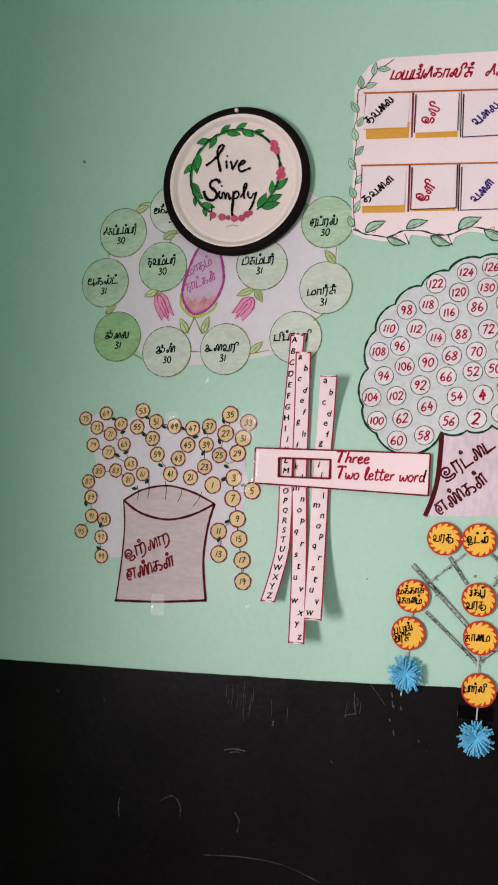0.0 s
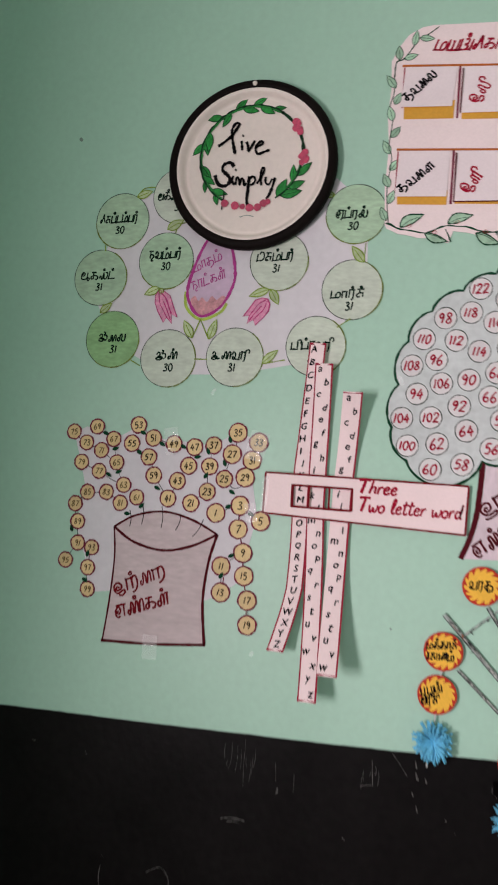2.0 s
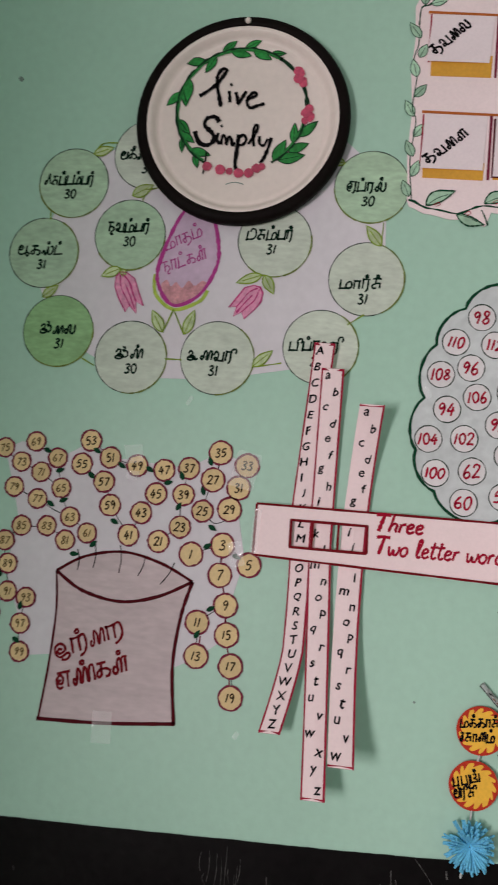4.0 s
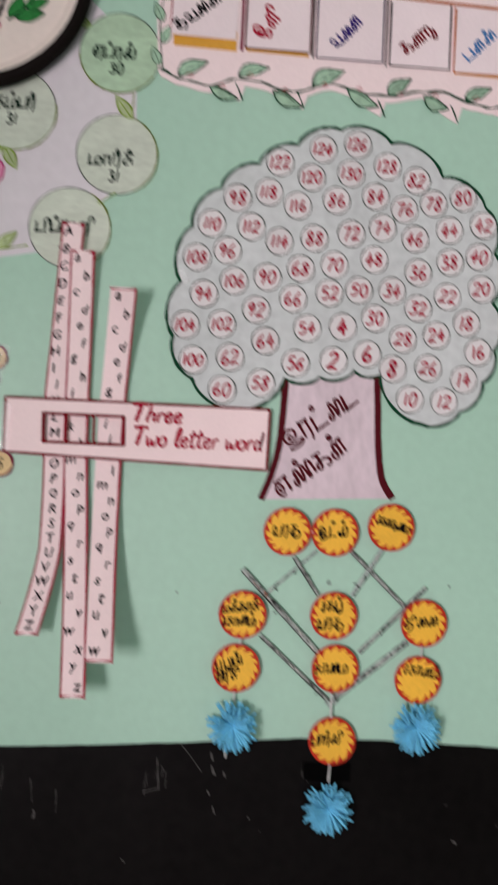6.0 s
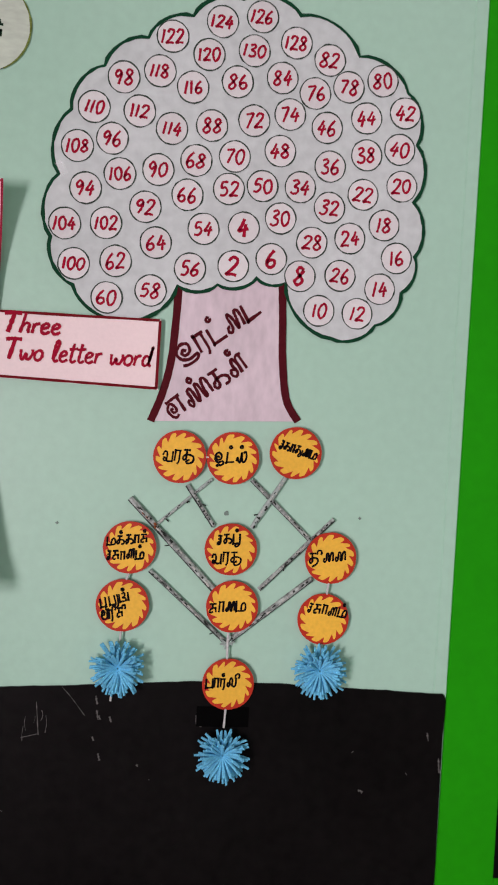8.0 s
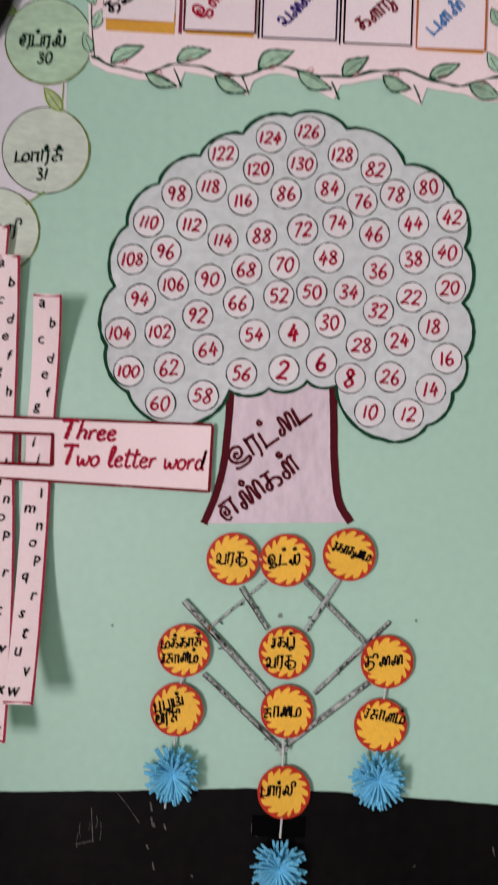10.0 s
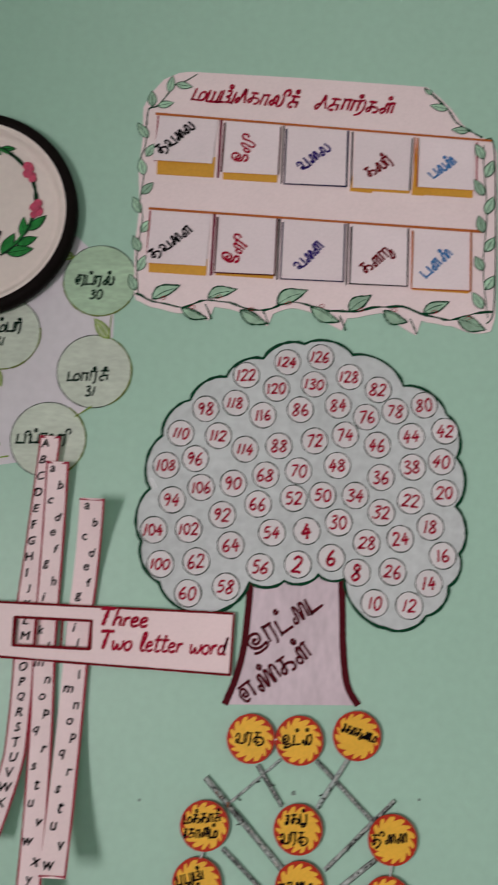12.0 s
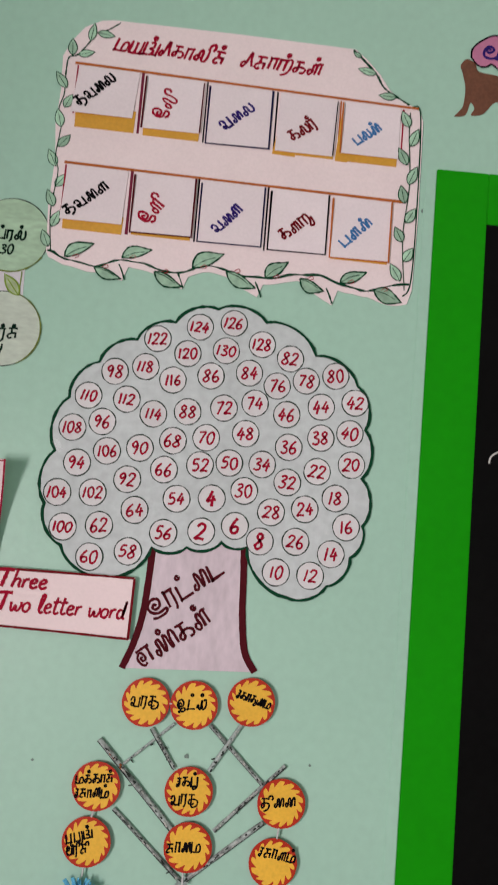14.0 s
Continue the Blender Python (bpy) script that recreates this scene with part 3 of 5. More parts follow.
for lo, hi in (((0.85, -6.2, 0), (4.6, -6.0, 3.3)), ((-0.25, -6.2, 2.1), (0.85, -6.0, 3.3))):
    boxed("wall_section", lo, hi, M_WALL, south)
tagged(boxed("floor", (-1.0, -6.2, -0.1), (4.8, 0.2, 0.0), M_FLOOR), "plain grey cement floor", "floor", kind="structure")
tagged(boxed("ceiling", (-1.0, -6.2, 3.3), (4.8, 0.2, 3.42), M_CEIL), "whitewashed flat ceiling", "ceiling", kind="structure")
window = tagged(new("window_1"), "brown wooden window frame open to daylight", "window", kind="structure")
for lo, hi in (((-0.95, -3.5, 0.7), (-0.85, -3.46, 1.8)), ((-0.95, -2.04, 0.7), (-0.85, -2.0, 1.8)), ((-0.95, -3.46, 0.7), (-0.85, -2.04, 0.74)), ((-0.95, -3.46, 1.76), (-0.85, -2.04, 1.8))):
    boxed("window_frame", lo, hi, M_WOOD, window, 0.004)
ground = boxed("ground", (-30, -30, -0.4), (30, 30, -0.12), M_FLOOR)
tagged(ground, "bare grey ground outside the room", "ground", kind="structure")


# black painted dado, its upper edge drawn by hand
def dado_top(x):
    k = [(-0.8, 0.926), (-0.6, 0.934), (-0.19, 0.945), (0.23, 0.959), (0.5, 0.973), (0.62, 0.972), (0.86, 0.962)]
    for (x0, z0), (x1, z1) in zip(k, k[1:]):
        if x <= x1:
            return z0 + (z1 - z0) * (x - x0) / (x1 - x0) + 0.0012 * noise.noise((x * 14, 0, 3)) + 0.0008 * noise.noise((x * 60, 0, 7))
    return 0.96


bm = bmesh.new()
xs = [-0.8 + 1.658 * i / 160 for i in range(161)]
sheet(bm, [(x, dado_top(x)) for x in xs] + [(0.864, 0.952), (0.861, 0.9), (0.862, 0.7), (0.86, 0.0), (-0.8, 0.0)], 0.003, 0.0025)
tagged(part("dado", bm, M_DADO), "glossy black painted lower wall with scratches and scuffs", "dado", kind="structure")

# scratches and scuffs in the black paint
scuffs = tagged(new("paint_scratches"), "fine pale scratches in the black painted wall", "scratches", kind="structure")
bm = bmesh.new()
rnd = random.Random(5)
def scuff(pts, width):
    stroke(bm, bend(pts, 6), width, 0.0034, wobble=0.7)


for i in range(16):
    x, z, l = rnd.uniform(-0.75, 0.84), rnd.uniform(0.45, 0.9), rnd.uniform(0.002, 0.009)
    a = radians(rnd.gauss(80, 40))
    scuff([(x, z), (x + l * 0.5 * math.cos(a) + rnd.gauss(0, 0.001), z + l * 0.5 * math.sin(a)), (x + l * math.cos(a), z + l * math.sin(a))], rnd.uniform(0.0005, 0.0012))
scuff([(-0.2540, 0.6470), (-0.2560, 0.6260), (-0.2530, 0.6030)], 0.0012)
scuff([(-0.1540, 0.6520), (-0.1260, 0.6660), (-0.1070, 0.6490), (-0.1050, 0.6220)], 0.0012)
scuff([(0.0240, 0.6480), (0.0350, 0.6310), (0.0310, 0.6060)], 0.0014)
scuff([(-0.0440, 0.5460), (0.0470, 0.5540), (0.1380, 0.5500), (0.2210, 0.5260)], 0.0009)
for i in range(13):
    x, z, l = rnd.gauss(0.05, 0.04), rnd.uniform(0.89, 0.945), rnd.uniform(0.015, 0.06)
    scuff([(x, z), (x + rnd.gauss(0, 0.001), z - l * 0.5), (x + rnd.gauss(0, 0.0015), z - l)], rnd.uniform(0.0003, 0.0006))
for i in range(5):
    x, z, l = rnd.gauss(0.28, 0.01), rnd.uniform(0.90, 0.93), rnd.uniform(0.006, 0.025)
    scuff([(x, z), (x + rnd.gauss(0, 0.001), z - l * 0.5), (x + rnd.gauss(0, 0.0015), z - l)], rnd.uniform(0.0003, 0.0009))
scuff([(0.100, 0.848), (0.103, 0.854), (0.102, 0.860)], 0.003)
scuff([(-0.008, 0.783), (0.015, 0.788), (0.042, 0.786)], 0.0016)
scuff([(0.005, 0.779), (0.02, 0.782), (0.03, 0.780)], 0.0012)
scuff([(0.316, 0.962), (0.331, 0.945), (0.349, 0.921)], 0.0009)
scuff([(0.282, 0.940), (0.284, 0.915), (0.286, 0.893)], 0.0011)
scuff([(0.262, 0.889), (0.274, 0.892), (0.286, 0.895)], 0.001)
for x, z, l in ((0.363, 0.950, 0.012), (0.365, 0.930, 0.014), (0.368, 0.922, 0.006), (0.383, 0.921, 0.008), (0.360, 0.892, 0.006), (0.369, 0.868, 0.010), (0.423, 0.853, 0.003), (0.857, 0.868, 0.022), (0.838, 0.905, 0.012)):
    scuff([(x, z), (x + 0.001, z - l * 0.5), (x + 0.0025, z - l)], 0.0022)
scuff([(0.741, 0.819), (0.745, 0.818), (0.748, 0.816)], 0.0028)
scuff([(0.504, 0.925), (0.5045, 0.912), (0.512, 0.9085)], 0.0014)
part("scratch", bm, M_SCRATCH, scuffs)["kind"] = "stuff"

# smudges on the mint paint
marks = tagged(new("wall_marks"), "small grey smudges on the mint paint", "marks", kind="structure")
for x, z, r in ((-0.446, 2.18, 0.0045), (0.30, 1.19, 0.002), (0.722, 1.212, 0.002), (0.533, 1.212, 0.0035), (0.845, 2.11, 0.004)):
    cutout("smudge", circle(x, z, r, 11, r * 0.4), 0.0012, M_SMUDGE, marks, 0.001)

# blackboard with a green painted border
board = tagged(new("blackboard"), "wall blackboard with a wide bright green painted border", "blackboard", kind="")
boxed("plaster_edge", (0.844, -0.0028, 0.964), (0.863, 0.0, 2.181), M_WALL, board, 0.0012, "mint plaster edge")
for lo, hi in (((0.863, -0.006, 0.6), (0.9495, 0.0, 2.1815)), ((0.9495, -0.006, 2.094), (2.4, 0.0, 2.1815)), ((0.9495, -0.006, 0.6), (2.4, 0.0, 0.69)), ((2.32, -0.006, 0.69), (2.4, 0.0, 2.094))):
    boxed("border", lo, hi, M_GREEN, board, 0.0012)
boxed("panel", (0.9495, -0.0045, 0.69), (2.32, 0.0, 2.094), M_BOARD, board, label="black writing surface")
line("chalk_line", bend([(0.974, 1.699), (0.976, 1.709), (0.985, 1.717), (1.0, 1.722), (1.02, 1.716)]), 0.003, 0.0049, M_CHALK, board, label="white chalk stroke")


# ---- months chart ----
leaf_count = [0]


def leaf(parent, x, z, angle, length, width, mat, d, ink=M_DGREEN, pen=0.0012, vein=True):
    leaf_count[0] += 1
    d += 0.00012 * (leaf_count[0] % 8)
    pts = leaf_shape(x, z, angle, length, width)
    ob = cutout("leaf", pts, d, mat, parent, 0.0003)
    bm = bmesh.new()
    stroke(bm, pts, pen, d + 0.00006, True)
    if vein:
        a = radians(angle)
        stroke(bm, [(x, z), (x + 0.75 * length * math.cos(a), z + 0.75 * length * math.sin(a))], pen * 0.7, d + 0.00007)
    part("leaf_outline", bm, ink, ob)
    return ob


months = thing("months_chart", "lilac paper cut-out with green crayon month circles and rose buds", "paper chart")
cutout("backing", [(-0.3423, 2.0207), (-0.3573, 1.9423), (-0.3914, 1.8537), (-0.3443, 1.7563), (-0.2871, 1.7077), (-0.2005, 1.6640), (-0.0548, 1.6700), (0.1022, 1.7010), (0.1816, 1.8012), (0.2067, 1.9011), (0.2023, 2.0203), (0.1238, 2.0883), (-0.0424, 2.1146), (-0.2074, 2.0819)], 0.0008, M_LILAC, months)
# month, days, middle of the disc, then the base line's left end, right end and height from the middle
MONTHS = (("ெசப்டம்பர்", "30", -0.3291, 1.9945, -0.052, 0.033, -0.003, M_MONTH), ("ஆகஸ்ட்", "31", -0.3693, 1.8697, -0.046, 0.033, -0.004, M_MONTH), ("ஜூைல", "31", -0.3291, 1.7358, -0.031, 0.029, -0.005, M_MONTHD),
          ("ஜூன்", "30", -0.1993, 1.6986, -0.026, 0.02, -0.003, M_MONTHP), ("ஜனவரி", "31", -0.0536, 1.7057, -0.049, 0.03, -0.005, M_MONTHP), ("பிப்ரவரி", "28", 0.1142, 1.7339, -0.05, 0.034, -0.007, M_MONTHP),
          ("மார்ச்", "31", 0.1798, 1.8500, -0.042, 0.025, -0.017, M_MONTHP), ("ஏப்ரல்", "30", 0.1776, 2.0050, -0.041, 0.022, -0.008, M_MONTH), ("அக்ேடாபர்", "31", -0.2009, 2.0487, -0.05, 0.035, -0.008, M_MONTHP),
          ("நவம்பர்", "30", -0.2211, 1.9074, -0.041, 0.031, 0.005, M_MONTH), ("டிசம்பர்", "31", 0.0254, 1.9074, -0.047, 0.028, 0.002, M_MONTHP))
for name, days, x, z, x0, x1, base, mat in MONTHS:
    disc = cutout("month_circle", circle(x, z, 0.0615, 40), 0.0016, mat, months)
    line("outline", circle(x, z, 0.061, 48), 0.0014, 0.0019, M_PENCIL, disc, True, wobble=0.4)
    turn = random.uniform(0.3, 2.6)
    line("crayon_edge", [(x + 0.0612 * math.cos(turn + 0.1 * k), z + 0.0612 * math.sin(turn + 0.1 * k)) for k in range(-34, -8)], 0.0022, 0.00215, M_OLIVE, disc, wobble=0.5)
    tamil("month_name", name, (x + x0, z + base - 0.001), (x + x1, z + base + 0.002), 0.015, 0.0021, M_MONTHINK, disc, 0.0031)
    hand_number("day_count", days, x + (x0 + x1) / 2 + 0.005, z + base - 0.0165, 0.0155, 0.0021, M_MONTHINK, disc, 0.003, 3)
petal = bend([(-0.1094, 1.9804), (-0.1407, 1.9356), (-0.1664, 1.8565), (-0.1608, 1.8172), (-0.1338, 1.7899), (-0.0929, 1.8101), (-0.0683, 1.8578), (-0.0681, 1.8972), (-0.0824, 1.9464), (-0.1094, 1.9804)])
cutout("petal", petal[:-1], 0.0014, M_PETAL, months)
line("petal_outline", petal, 0.0064, 0.0018, M_MAGENTA, months, wobble=0.3)
cutout("petal_blush", bend([(-0.1590, 1.8260), (-0.1500, 1.8330), (-0.1420, 1.8220), (-0.1340, 1.8300), (-0.1230, 1.8200), (-0.1130, 1.8330), (-0.1020, 1.8250), (-0.0900, 1.8340), (-0.0820, 1.8280), (-0.0950, 1.8080), (-0.1338, 1.7920), (-0.1560, 1.8110), (-0.1590, 1.8260)], 4)[:-1], 0.0017, M_BLUSH, months, 0.0002)
line("calyx", bend([(-0.1713, 1.8417), (-0.1667, 1.8073), (-0.1339, 1.7830), (-0.0930, 1.7982), (-0.0792, 1.8181)]), 0.006, 0.0016, M_LIME, months)
tamil("title", "மாதம்", (-0.155, 1.884), (-0.097, 1.912), 0.0165, 0.0019, M_MAGENTA, months, 0.0021)
tamil("title", "நாட்கள்", (-0.158, 1.845), (-0.086, 1.872), 0.017, 0.0019, M_MAGENTA, months, 0.0021)
BUD = ((0, 0), (0.07, 0.26), (0.28, 0.5), (0.58, 0.46), (0.96, 0.44), (0.8, 0.2), (1.06, 0.02), (0.82, -0.12), (0.93, -0.4), (0.55, -0.48), (0.28, -0.46), (0.07, -0.26))
for x0, z0, x1, z1, flip in ((-0.2312, 1.8425, -0.1998, 1.7764, 1), (0.0077, 1.8280, -0.0297, 1.7791, -1)):
    ux, uz = x1 - x0, z1 - z0
    long = math.hypot(ux, uz)

    def on_bud(u, v):
        return x0 + ux * u - uz / long * v * 0.038 * flip, z0 + uz * u + ux / long * v * 0.038 * flip

    shape = [on_bud(u, v) for u, v in BUD]
    bud = cutout("rose_bud", shape, 0.0022, M_BUD, months, 0.0003)
    line("bud_outline", shape, 0.0022, 0.0024, M_BUDLINE, bud, True, wobble=0.5)
    for run in (((0.06, 0.05), (0.3, 0.22), (0.6, 0.2), (0.8, 0.2)), ((0.06, -0.05), (0.35, -0.2), (0.6, -0.16), (0.82, -0.12)), ((0.3, 0.02), (0.6, 0.04), (0.95, 0.03))):
        line("petal_line", bend([on_bud(u, v) for u, v in run], 4), 0.0024, 0.0025, M_BUDLINE, bud, wobble=0.6)
for x, z, a, l, w in ((-0.2312, 1.8488, 205, 0.036, 0.017), (-0.2283, 1.8479, 290, 0.014, 0.01), (0.0097, 1.8488, 200, 0.045, 0.016), (0.0127, 1.8489, 300, 0.036, 0.017),
                      (-0.1487, 1.7434, 120, 0.042, 0.018), (-0.1118, 1.7417, 72, 0.044, 0.017), (-0.2990, 2.0469, 20, 0.036, 0.016), (-0.2236, 1.9757, 30, 0.04, 0.02),
                      (-0.3632, 1.7924, 40, 0.034, 0.015), (0.0060, 1.6952, 42, 0.042, 0.016), (0.1998, 1.9059, 128, 0.042, 0.018), (0.1314, 2.0438, 170, 0.03, 0.014)):
    leaf(months, x, z, a, l, w, M_PALELIME, 0.0021, M_LIMELINE, 0.0023)
for pts in ([(-0.2990, 2.0479), (-0.2845, 2.0658), (-0.2576, 2.0682)], [(-0.3649, 1.9421), (-0.3631, 1.9285)], [(-0.2872, 1.6939), (-0.2603, 1.6804)], [(0.0060, 1.6942), (0.0531, 1.7036)], [(0.1998, 1.9059), (0.2010, 1.9457)],
            [(0.1548, 1.7731), (0.1805, 1.7913)], [(-0.1339, 1.7830), (-0.1487, 1.7434)], [(-0.1339, 1.7830), (-0.1128, 1.7417)], [(-0.1412, 1.6990), (-0.1130, 1.6992)], [(-0.1954, 1.9938), (-0.2053, 1.9681)]):
    line("stem", bend(pts, 5), 0.0024, 0.002, M_LIMELINE, months, wobble=0.4)

# ---- odd numbers sack ----
sack = thing("odd_numbers_chart", "mauve paper sack with yellow odd number discs spilling out", "paper chart")
cutout("backing", [(-0.3987, 1.5303), (-0.3698, 1.5451), (-0.2883, 1.5306), (-0.2515, 1.5524), (-0.2014, 1.5288), (-0.0848, 1.5213), (-0.0359, 1.5512), (0.0130, 1.5365), (0.0028, 1.4619), (0.0201, 1.3823), (0.0021, 1.3027), (-0.0031, 1.2529), (-0.0473, 1.2182), (-0.0767, 1.2035),
                   (-0.2710, 1.2047), (-0.3338, 1.1953), (-0.3478, 1.2645), (-0.3761, 1.3336), (-0.3612, 1.4123), (-0.3752, 1.4615)], 0.0007, M_LILAC, sack)
lip = bend([(-0.2876, 1.3373), (-0.2411, 1.3648), (-0.1780, 1.3771), (-0.1149, 1.3646), (-0.0604, 1.3397)])
belly = bend([(-0.2876, 1.3373), (-0.2414, 1.3094), (-0.1766, 1.2973), (-0.1152, 1.3110), (-0.0604, 1.3397)])
left_side = bend([(-0.2876, 1.3373), (-0.2812, 1.2740), (-0.2847, 1.1850), (-0.2929, 1.0990)])
right_side = bend([(-0.0604, 1.3397), (-0.0744, 1.2830), (-0.0806, 1.2035), (-0.0703, 1.1148)])
cutout("sack_paper", lip + right_side[1:] + left_side[:0:-1], 0.0012, M_BAG, sack)
for pts, w in ((lip, 0.0048), (belly, 0.0056), (left_side, 0.0036), (right_side, 0.0056), (bend([(-0.2958, 1.0990), (-0.1844, 1.1039), (-0.0684, 1.1158)]), 0.006)):
    line("sack_outline", pts, w, 0.0017, M_MAROON, sack)
for x0, z0, x1, z1 in ((-0.2555, 1.3747, -0.2528, 1.3411), (-0.2274, 1.3875, -0.2267, 1.3470), (-0.1848, 1.3875, -0.1831, 1.3429), (-0.1421, 1.3745, -0.1511, 1.3409), (-0.0925, 1.3675, -0.1132, 1.3308)):
    line("stalk", bend([(x0, z0), ((x0 + x1) / 2 + 0.003, (z0 + z1) / 2), (x1, z1)], 4), 0.0016, 0.0017, M_INK, sack)
tamil("lettering", "ஒற்ைற", (-0.272, 1.195), (-0.166, 1.246), 0.023, 0.0018, M_SACKRED, sack, 0.0040)
tamil("lettering", "எண்கள்", (-0.266, 1.148), (-0.152, 1.190), 0.023, 0.0018, M_SACKRED, sack, 0.0040)


odd_places = {}


def odd_disc(text, x, z, r):
    odd_places[text] = (x, z)
    disc = cutout("odd_number_disc", circle(x, z, r, 24), 0.0018, M_ODD, sack)
    line("outline", circle(x, z, r - 0.0005, 26, 0.0007), 0.0032, 0.0022, M_ODDLINE, disc, True, wobble=0.35)
    far = r < 0.017
    hand_number("numeral", text, x, z, 0.012 if far else 0.0135 if len(text) > 1 else 0.016, 0.0022, M_ODDFAINT if far else M_ODDINK, disc, 0.002 if far else 0.0023, random.uniform(-4, 8))


for text, x, z in (("75", -0.3986, 1.5322), ("73", -0.3672, 1.5107), ("69", -0.3458, 1.5461), ("79", -0.3752, 1.4684), ("71", -0.3318, 1.4960), ("67", -0.3056, 1.5217), ("77", -0.3330, 1.4517), ("65", -0.2944, 1.4724),
                   ("85", -0.3555, 1.4054), ("83", -0.3122, 1.4083), ("63", -0.2745, 1.4261), ("87", -0.3815, 1.3789), ("81", -0.2786, 1.3876), ("61", -0.2428, 1.4024), ("89", -0.3722, 1.3414), ("91", -0.3677, 1.2961),
                   ("93", -0.3351, 1.2891), ("95", -0.3929, 1.2578), ("97", -0.3402, 1.2467), ("99", -0.3366, 1.2012)):
    odd_disc(text, x, z, 0.0165)
for text, x, z in (("55", -0.2633, 1.5149), ("53", -0.2515, 1.5543), ("51", -0.2159, 1.5288), ("57", -0.2229, 1.4883), ("59", -0.2086, 1.4508), ("49", -0.1694, 1.5190), ("47", -0.1238, 1.5152), ("37", -0.0829, 1.5213),
                   ("45", -0.1338, 1.4756), ("43", -0.1553, 1.4429), ("39", -0.0880, 1.4776), ("41", -0.1730, 1.4053), ("21", -0.1225, 1.3993), ("23", -0.0893, 1.4251), ("25", -0.0549, 1.4539)):
    odd_disc(text, x, z, 0.0178)
for text, x, z in (("27", -0.0420, 1.5055), ("35", -0.0329, 1.5502), ("33", 0.0120, 1.5325), ("31", 0.0010, 1.4957), ("29", -0.0109, 1.4599), ("1", -0.0670, 1.3834), ("3", -0.0170, 1.4022), ("5", 0.0279, 1.3743),
                   ("7", -0.0173, 1.3545), ("9", -0.0038, 1.3077), ("11", -0.0470, 1.2770), ("13", -0.0444, 1.2242), ("15", 0.0019, 1.2618), ("17", 0.0125, 1.2139), ("19", 0.0162, 1.1650)):
    odd_disc(text, x, z, 0.0195)
for chain in ("1 3 5", "3 7 9 15 17 19", "9 11 13", "21 23 39 37", "25 27 35", "29 31 33", "41 43 45 47 49 51 53", "41 59 57 55", "61 63 65 67 69", "65 71 73 75", "63 77 79", "81 83 85 87 89 91 95", "91 93 97 99"):
    run = chain.split()
    for a, b in zip(run, run[1:]):
        (ax, az), (bx, bz) = odd_places[a], odd_places[b]
        line("stem", bend([(ax, az), ((ax + bx) / 2 + random.uniform(-0.003, 0.003), (az + bz) / 2 + random.uniform(-0.003, 0.003)), (bx, bz)], 4), 0.0013, 0.0011, M_INK, sack, wobble=0.4)
line("stem", bend([(-0.045, 1.445), (-0.034, 1.436), (-0.018, 1.441), (-0.012, 1.452)], 5), 0.0013, 0.0011, M_INK, sack)
for x0, z0, x1, z1 in ((-0.015, 1.39, -0.018, 1.37), (-0.012, 1.34, -0.008, 1.325), (-0.003, 1.29, -0.002, 1.278), (0.004, 1.243, 0.008, 1.23), (0.012, 1.195, 0.013, 1.182), (-0.04, 1.256, -0.041, 1.24), (-0.004, 1.48, -0.008, 1.475), (0.006, 1.518, 0.003, 1.51)):
    line("link", [(x0, z0), ((x0 + x1) / 2, (z0 + z1) / 2), (x1, z1)], 0.002, 0.0016, M_ODDLINE, sack)
for x, z, a in ((-0.3248, 1.5354, -20), (-0.3000, 1.4990, 20), (-0.3100, 1.4488, -30), (-0.2888, 1.4497, 25), (-0.2400, 1.5416, -25), (-0.2451, 1.5011, -35), (-0.1956, 1.5210, -30), (-0.1481, 1.5181, -30), (-0.1991, 1.4280, -25), (-0.1162, 1.4934, 15),
                (-0.0399, 1.5283, 110), (-0.0480, 1.4797, 110), (-0.0920, 1.4519, 60), (-0.0849, 1.5014, 110), (-0.0416, 1.3953, 30), (-0.0365, 1.4320, -30), (0.0064, 1.3883, -20), (-0.0274, 1.2968, 30), (-0.0432, 1.2521, 60), (-0.2623, 1.3668, 0), (-0.2294, 1.3806, 45),
                (-0.3762, 1.3188, 110), (-0.3381, 1.2684, 80), (-0.3442, 1.2230, -30)):
    leaf(sack, x - 0.006, z, a, 0.015, 0.007, M_DGREEN, 0.0024, M_DGREEN, 0.0012, False)


